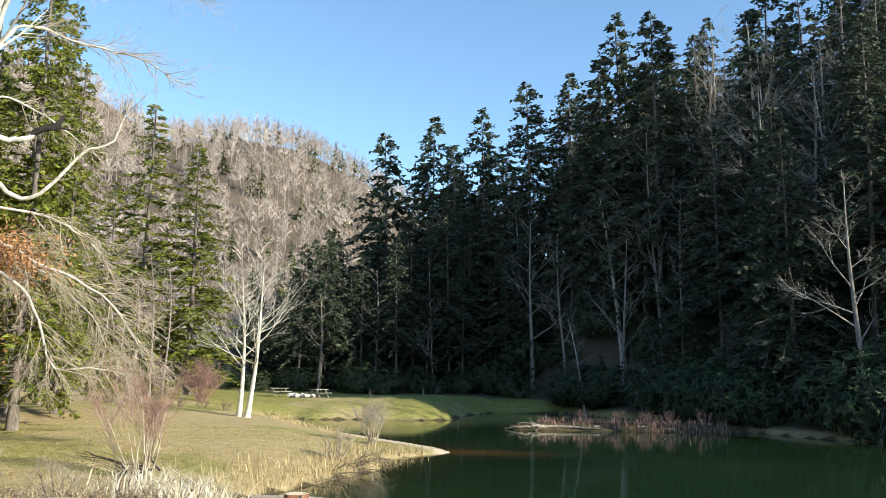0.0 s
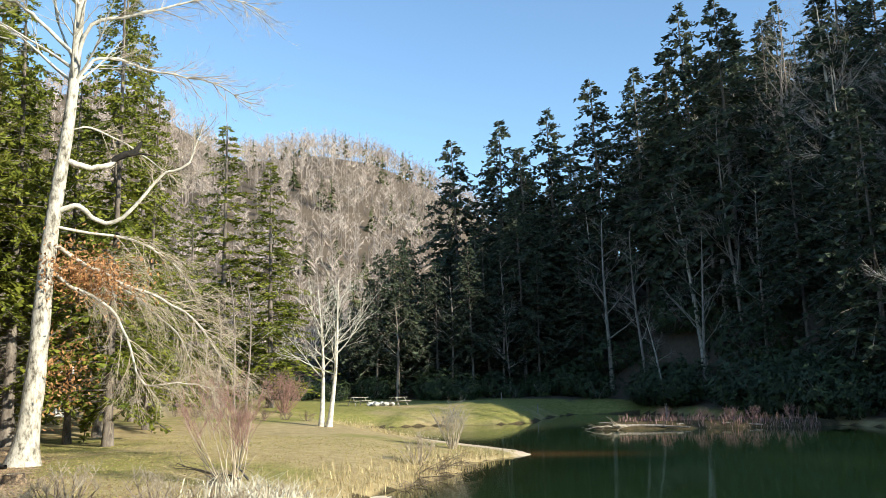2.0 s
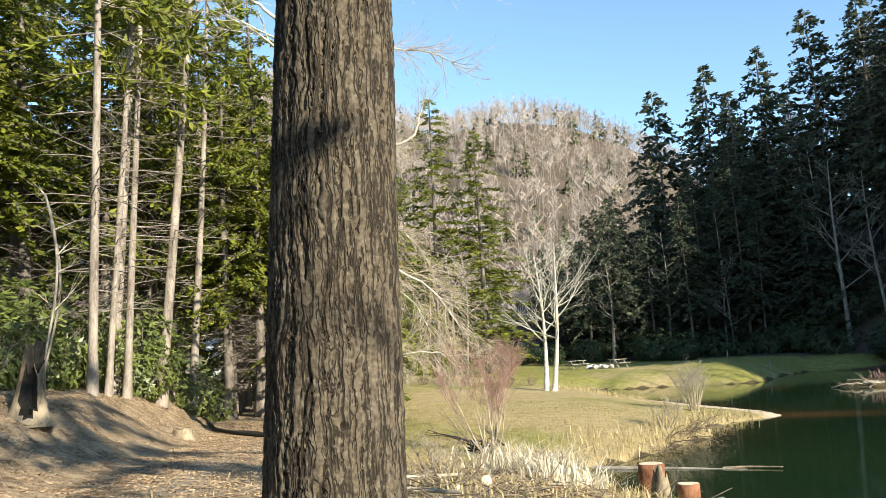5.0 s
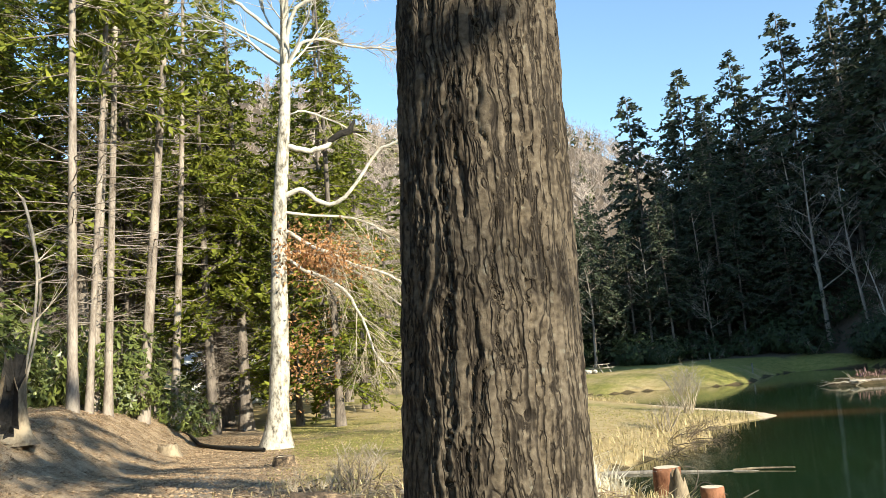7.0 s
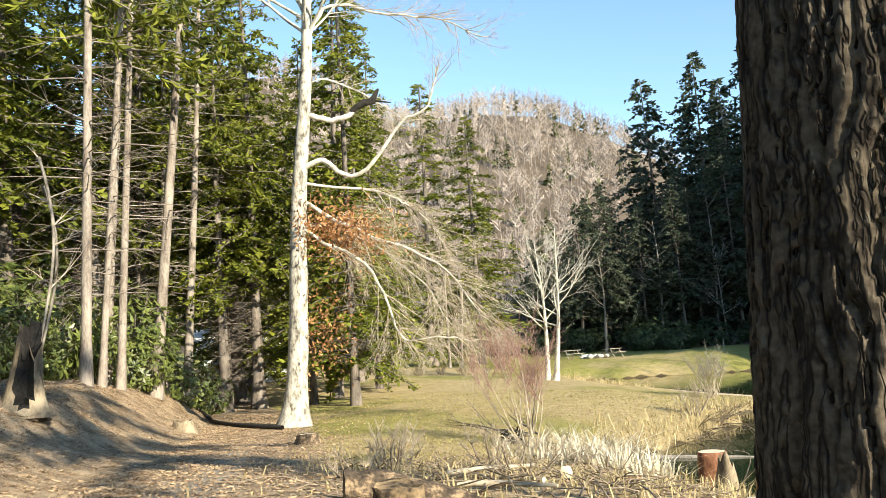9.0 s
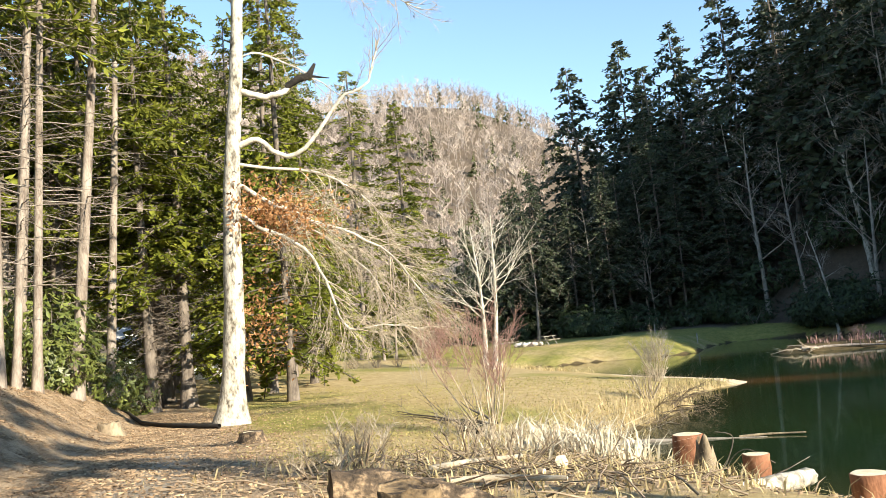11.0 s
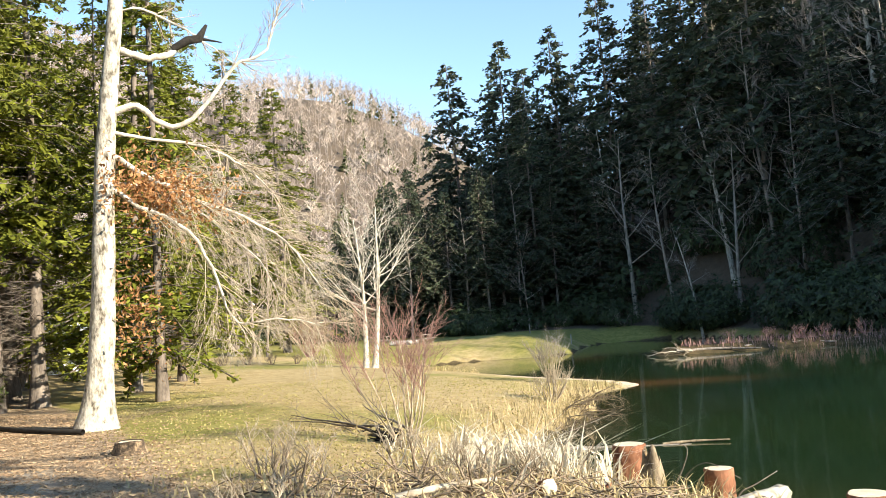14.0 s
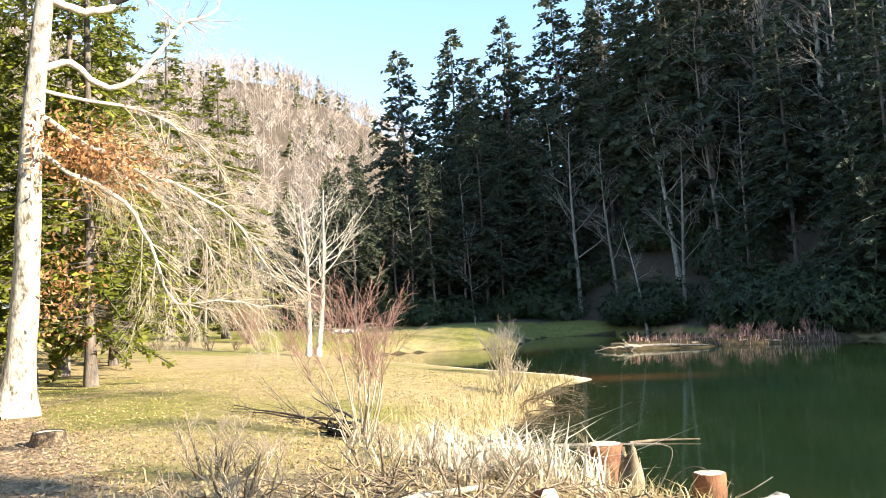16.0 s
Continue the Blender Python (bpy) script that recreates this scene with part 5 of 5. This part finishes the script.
for k, (x, y, ln, tn) in enumerate(((-7.6, 11.3, 1.1, 0.2), (-6.9, 12.2, 0.9, 2.6), (-8.3, 12.6, 1.3, 0.9))):
    thing("cut_pole", log(ln, 0.035, 64 + k, M_TWIG, M_CUT, 0.05, 0.7), lay(x, y, tn, ground_z(x, y) + 0.07, 0.04), "pale cut pole lying in the brush", "pole", "cut poles on the bank")


def vine(points, r):
    s = Shape()
    q = [Vector(p) for p in points]
    fine = []
    for k in range(len(q) - 1):
        for i in range(6):
            p0, p1, p2, p3 = q[max(k - 1, 0)], q[k], q[k + 1], q[min(k + 2, len(q) - 1)]
            u = i / 6
            fine.append(0.5 * ((2 * p1) + (p2 - p0) * u + (2 * p0 - 5 * p1 + 4 * p2 - p3) * u * u + (3 * p1 - p0 - 3 * p2 + p3) * u ** 3))
    fine.append(q[-1])
    s.tube(fine, [r * (1 - 0.6 * k / len(fine)) for k in range(len(fine))], 6, True)
    return s.mesh("stem", M_BARK_HEM)


for base, line in (((-5.35, 18.3, -1.68), ((0, 0, 0), (0.05, -0.1, 0.45), (0.35, -0.4, 0.72), (0.75, -0.75, 0.55))),
                   ((-5.6, 18.6, -1.68), ((0, 0, 0), (0.3, -0.05, 0.5), (0.4, -0.1, 0.85), (0.15, -0.2, 0.95))),
                   ((-4.7, 17.5, -1.68), ((0, 0, 0), (0.05, -0.05, 0.35), (0.3, 0.0, 0.48), (0.6, 0.1, 0.62)))):
    thing("bare_vine", [("stem", vine(line, 0.014), "")], Matrix.Translation(base), "thin dark arching stem among the stumps", "vine", "vines among the stumps")


# ---- reeds, straw, leaves and grass ----
def blades(name, spots, mat, low, high, width, bend, label, category, seed):
    rg = random.Random(seed)
    s = Shape()
    for x, y in spots:
        z = ground_z(x, y) - 0.02 if not isinstance(y, tuple) else 0
        h, a = rg.uniform(low, high), rg.uniform(0, 6.28)
        d = Vector((math.cos(a), math.sin(a), 0))
        w = Vector((-d.y, d.x, 0)) * width * rg.uniform(0.6, 1.3)
        b = bend * rg.uniform(0.2, 1.5) * h
        p = Vector((x, y, z))
        m, e = p + d * b * 0.25 + Vector((0, 0, h * 0.6)), p + d * b + Vector((0, 0, h * rg.uniform(0.7, 1.0)))
        n = len(s.v)
        for q in (p - w, p + w, m + w * 0.8, m - w * 0.8, e):
            s.v.append(tuple(q))
        s.f += [(n, n + 1, n + 2, n + 3), (n + 3, n + 2, n + 4)]
    return tagged(new(name, s.mesh(name, mat, False)), label, category, kind="stuff")


rg = random.Random(61)
blades("reed_bed", [(min(rg.gauss(-7.7, 0.7), -6.4), rg.gauss(18.2, 1.2)) for _ in range(620)] + [(rg.gauss(-6.9, 0.35), rg.gauss(16.2, 0.7)) for _ in range(160)], M_REED, 0.25, 0.85, 0.015, 1.1, "bleached dead cattail reeds at the water's edge", "reeds", 1)
shore_spots = []
for (ax, ay), (bx, by) in zip(POND[:17], POND[1:18]):
    for _ in range(int(70 * math.hypot(bx - ax, by - ay))):
        t = rg.random()
        x, y = ax + (bx - ax) * t - abs(rg.gauss(0, 0.9)) - 0.05, ay + (by - ay) * t + rg.gauss(0, 0.3)
        if not (38.0 < y < 49 and x > -12.5):
            shore_spots.append((x, y))
blades("island_grass", [(rg.uniform(-1.5, 11), 58.9 + rg.gauss(0, 0.5)) for _ in range(700)], M_TWIG_RED, 0.2, 0.7, 0.02, 0.6, "rusty dead weeds on the silt island", "grass", 4)
SX, SY = np.array(shore_spots).T
land = shore_distance(SX, SY) > 0.02
blades("shore_grass", [p for p, ok in zip(shore_spots, land) if ok], M_GRASS_DRY, 0.15, 0.5, 0.012, 0.8, "tall straw-coloured dead grass along the shore", "grass", 2)


def scatter(x0, x1, y0, y1, count, keep, seed):
    r = np.random.RandomState(seed)
    x, y = r.uniform(x0, x1, count), r.uniform(y0, y1, count)
    k = keep(x, y)
    return x[k], y[k]


def lawn_grass():
    x, y = scatter(-24, -4, 6.5, 40, 60000, lambda a, b: (shore_distance(a, b) > 0.4) & (bank_side(a, b) < -1.2) & (b > 9) & (np.hypot((a + 7.3) / 3.2, (b - 13.2) / 3.4) > 1.1), 5)
    keep = np.random.RandomState(6).rand(len(x)) < np.clip(16.0 / y, 0.25, 1) * smooth(0.9, 2.6, np.abs(x - np.interp(y, [6, 10, 14, 19, 24, 30, 45], [-7.5, -10.3, -13, -16.6, -20.2, -25, -40])))
    x, y = x[keep], y[keep]
    z = height(x, y)
    r = np.random.RandomState(7)
    n = len(x)
    a, h = r.uniform(0, 6.28, n), r.uniform(0.012, 0.042, n)
    w = 0.011 + 0.0006 * y
    dx, dy = np.cos(a), np.sin(a)
    v = np.empty((n, 3, 3))
    v[:, 0] = np.stack([x - dy * w, y + dx * w, z - 0.01], 1)
    v[:, 1] = np.stack([x + dy * w, y - dx * w, z - 0.01], 1)
    v[:, 2] = np.stack([x + dx * h * 0.6, y + dy * h * 0.6, z + h], 1)
    tagged(new("lawn_grass", mesh_from("lawn_grass", v.reshape(-1, 3), np.arange(3 * n).reshape(-1, 3), M_GRASS)), "short patchy lawn grass", "grass", kind="stuff")


lawn_grass()


def leaf_litter():
    x, y = scatter(-26, 2, 3.5, 30, 150000, lambda a, b: (shore_distance(a, b) > 0.5), 15)
    b = bank_side(x, y)
    off = np.abs(x - np.interp(y, [0, 6, 10, 14, 19, 24, 30], [-4, -7.5, -10.3, -13, -16.6, -20.2, -25]))
    chance = np.clip(0.9 * smooth(-2.5, 0.5, b) + 0.5 * (1 - smooth(1, 4, off)) + 0.10 + 0.4 * (y < 9), 0, 1)
    keep = np.random.RandomState(16).rand(len(x)) < chance
    x, y = x[keep], y[keep]
    n, r = len(x), np.random.RandomState(17)
    z = height(x, y)
    a, s = r.uniform(0, 6.28, n), r.uniform(0.018, 0.055, n)
    dx, dy, t1, t2 = np.cos(a), np.sin(a), r.uniform(0, 0.03, n), r.uniform(0, 0.03, n)
    v = np.empty((n, 4, 3))
    v[:, 0] = np.stack([x - dx * s, y - dy * s, z + 0.006 + t1], 1)
    v[:, 1] = np.stack([x - dy * s * 0.55, y + dx * s * 0.55, z + 0.012], 1)
    v[:, 2] = np.stack([x + dx * s, y + dy * s, z + 0.006 + t2], 1)
    v[:, 3] = np.stack([x + dy * s * 0.55, y - dx * s * 0.55, z + 0.010], 1)
    tagged(new("leaf_litter", mesh_from("leaf_litter", v.reshape(-1, 3), np.arange(4 * n).reshape(-1, 4), M_LITTER)), "curled brown fallen leaves over the path and bank", "leaves", kind="stuff")


leaf_litter()
blades("straw_tufts", [(rg.gauss(-7.4, 1.5), rg.gauss(13.4, 1.7)) for _ in range(1700)], M_GRASS_DRY, 0.06, 0.28, 0.010, 1.4, "flattened straw-coloured dead grass on the bank", "grass", 9)


def stick_litter():
    r = random.Random(71)
    sh = Shape()
    for _ in range(420):
        x, y = r.gauss(-7.3, 1.4), r.gauss(13.6, 1.9)
        a, ln = r.uniform(0, 6.28), r.uniform(0.15, 0.9)
        p = Vector((x, y, ground_z(x, y) + 0.03))
        q = Vector((x + ln * math.cos(a), y + ln * math.sin(a), 0))
        q.z = ground_z(q.x, q.y) + r.uniform(0.02, 0.22)
        sh.tube([p, p.lerp(q, 0.5) + unit(r) * 0.04, q], [0.011, 0.009, 0.004], 4)
    tagged(new("stick_litter", sh.mesh("stick_litter", M_BRUSH)), "scattered broken sticks on the bank", "sticks", kind="stuff")


stick_litter()


# ---- things on the lawn ----
def box(s, x0, x1, y0, y1, z0, z1):
    n = len(s.v)
    s.v += [(x, y, z) for z in (z0, z1) for x, y in ((x0, y0), (x1, y0), (x1, y1), (x0, y1))]
    s.f += [(n, n + 3, n + 2, n + 1), (n + 4, n + 5, n + 6, n + 7)] + [(n + i, n + (i + 1) % 4, n + 4 + (i + 1) % 4, n + 4 + i) for i in range(4)]


def box_mesh(name, mat, *dims):
    s = Shape()
    box(s, *dims)
    me = s.mesh(name, mat, False)
    return me


TAB_A, TAB_B, RING = (-24.3, 74.2), (-20.6, 74.2), (-22.2, 74.4)


def picnic_table():
    parts = [("plank", box_mesh("plank", M_TABLE, -0.9, 0.9, -0.37 + 0.15 * k, -0.235 + 0.15 * k, 0.71, 0.75), "") for k in range(5)]
    for side in (-1, 1):
        parts.append(("bench", box_mesh("bench", M_TABLE, -0.9, 0.9, side * 0.68 - 0.14, side * 0.68 + 0.14, 0.42, 0.46), ""))
    for x in (-0.62, 0.62):
        for side in (-1, 1):
            s = Shape()
            s.tube([Vector((x, side * 0.62, 0)), Vector((x, side * 0.22, 0.71))], [0.05, 0.05], 4, True)
            parts.append(("leg", s.mesh("leg", M_TABLE, False), ""))
        parts.append(("brace", box_mesh("brace", M_TABLE, x - 0.02, x + 0.02, -0.78, 0.78, 0.34, 0.42), ""))
    return parts


TABLE = thing("picnic_table", picnic_table(), at(TAB_A[0], TAB_A[1], 0.9, 1, 0), "grey weathered wooden picnic table on the lawn", "table", "picnic tables")
for x, y, turn in ((*TAB_B, 1.2), (-35.5, 58.6, 0.4), (-42, 62, 0.2)):
    copy_thing(TABLE, at(x, y, turn, 1, 0))


def rock(seed, r):
    rr = random.Random(seed)
    bm = bmesh.new()
    bmesh.ops.create_icosphere(bm, subdivisions=2, radius=r)
    for v in bm.verts:
        v.co *= 1 + 0.22 * rr.uniform(-1, 1)
        v.co.z *= 0.7
    me = bpy.data.meshes.new("rock")
    bm.to_mesh(me)
    bm.free()
    me.materials.append(M_STONE)
    return me


ring = [("rock", rock(300 + k, 0.32), "") for k in range(7)]
pit = thing("fire_ring", ring, at(*RING, 0, 1, 0), "ring of pale stones round a fire pit", "fire pit")
for k, ob in enumerate(pit.children):
    ob.location = (0.95 * math.cos(k * 0.9), 0.95 * math.sin(k * 0.9), 0.16)
for x, y in ((-8.5, 75.5), (-12.0, 78)):
    s = Shape()
    s.tube([Vector((0, 0, 0)), Vector((0, 0, 0.9))], [0.05, 0.05], 8, True)
    thing("wooden_post", [("post", s.mesh("post", M_BARK_GREY), "")], at(x, y, 0, 1, 0.1), "short dark wooden post on the mound", "post", "posts on the mound")


def cabin(w, d, h, wall, roof_mat):
    wl = Shape()
    box(wl, -w / 2, w / 2, -d / 2, d / 2, 0, h)
    rf = Shape()
    o = 0.4
    rf.v = [(-w / 2 - o, -d / 2 - o, h - 0.1), (w / 2 + o, -d / 2 - o, h - 0.1), (w / 2 + o, 0, h + d * 0.3), (-w / 2 - o, 0, h + d * 0.3), (-w / 2 - o, d / 2 + o, h - 0.1), (w / 2 + o, d / 2 + o, h - 0.1)]
    rf.v += [(x, y, z + 0.14) for x, y, z in rf.v]
    rf.f = [(0, 1, 2, 3), (3, 2, 5, 4), (9, 8, 7, 6), (10, 11, 8, 9), (0, 6, 7, 1), (4, 5, 11, 10), (0, 3, 9, 6), (3, 4, 10, 9), (1, 7, 8, 2), (2, 8, 11, 5)]
    return [("wall", wl.mesh("wall", wall, False), ""), ("roof", rf.mesh("roof", roof_mat, False), "")]


thing("white_building", cabin(6, 4, 2.3, M_WALL, M_WALL), at(-38.8, 48.6, 0.7, 1, 0.05), "small white building glimpsed beyond the trees", "building")


def shelter():
    parts = cabin(7, 5, 2.4, M_ROOF, M_ROOF)[1:]
    for x in (-3.2, 0, 3.2):
        for y in (-2.2, 2.2):
            parts.append(("post", box_mesh("post", M_BARK_GREY, x - 0.09, x + 0.09, y - 0.09, y + 0.09, 0, 2.5), ""))
    return parts


thing("picnic_shelter", shelter(), at(-37.0, 91, 0.2, 1, 0.05), "open picnic shelter with a dark roof behind the lawn", "shelter")


# black tube that stands in for the shadow along the path's ditch edge
def edging():
    s = Shape()
    pts = []
    for x, y in ((-18.0, 22.75), (-18.8, 22.9), (-20.3, 23.9), (-21.8, 25.0), (-23.3, 26.2), (-25.6, 28.4), (-28.8, 31.4)):
        pts.append(Vector((x, y, ground_z(x, y) + 0.08)))
    s.tube(pts, [0.065] * len(pts), 8, True)
    return s.mesh("path_edging", M_EDGE_SHADOW)


tagged(new("path_edging", edging()), "black half-buried tube standing in for the shadowed ditch edge along the path", "edging")
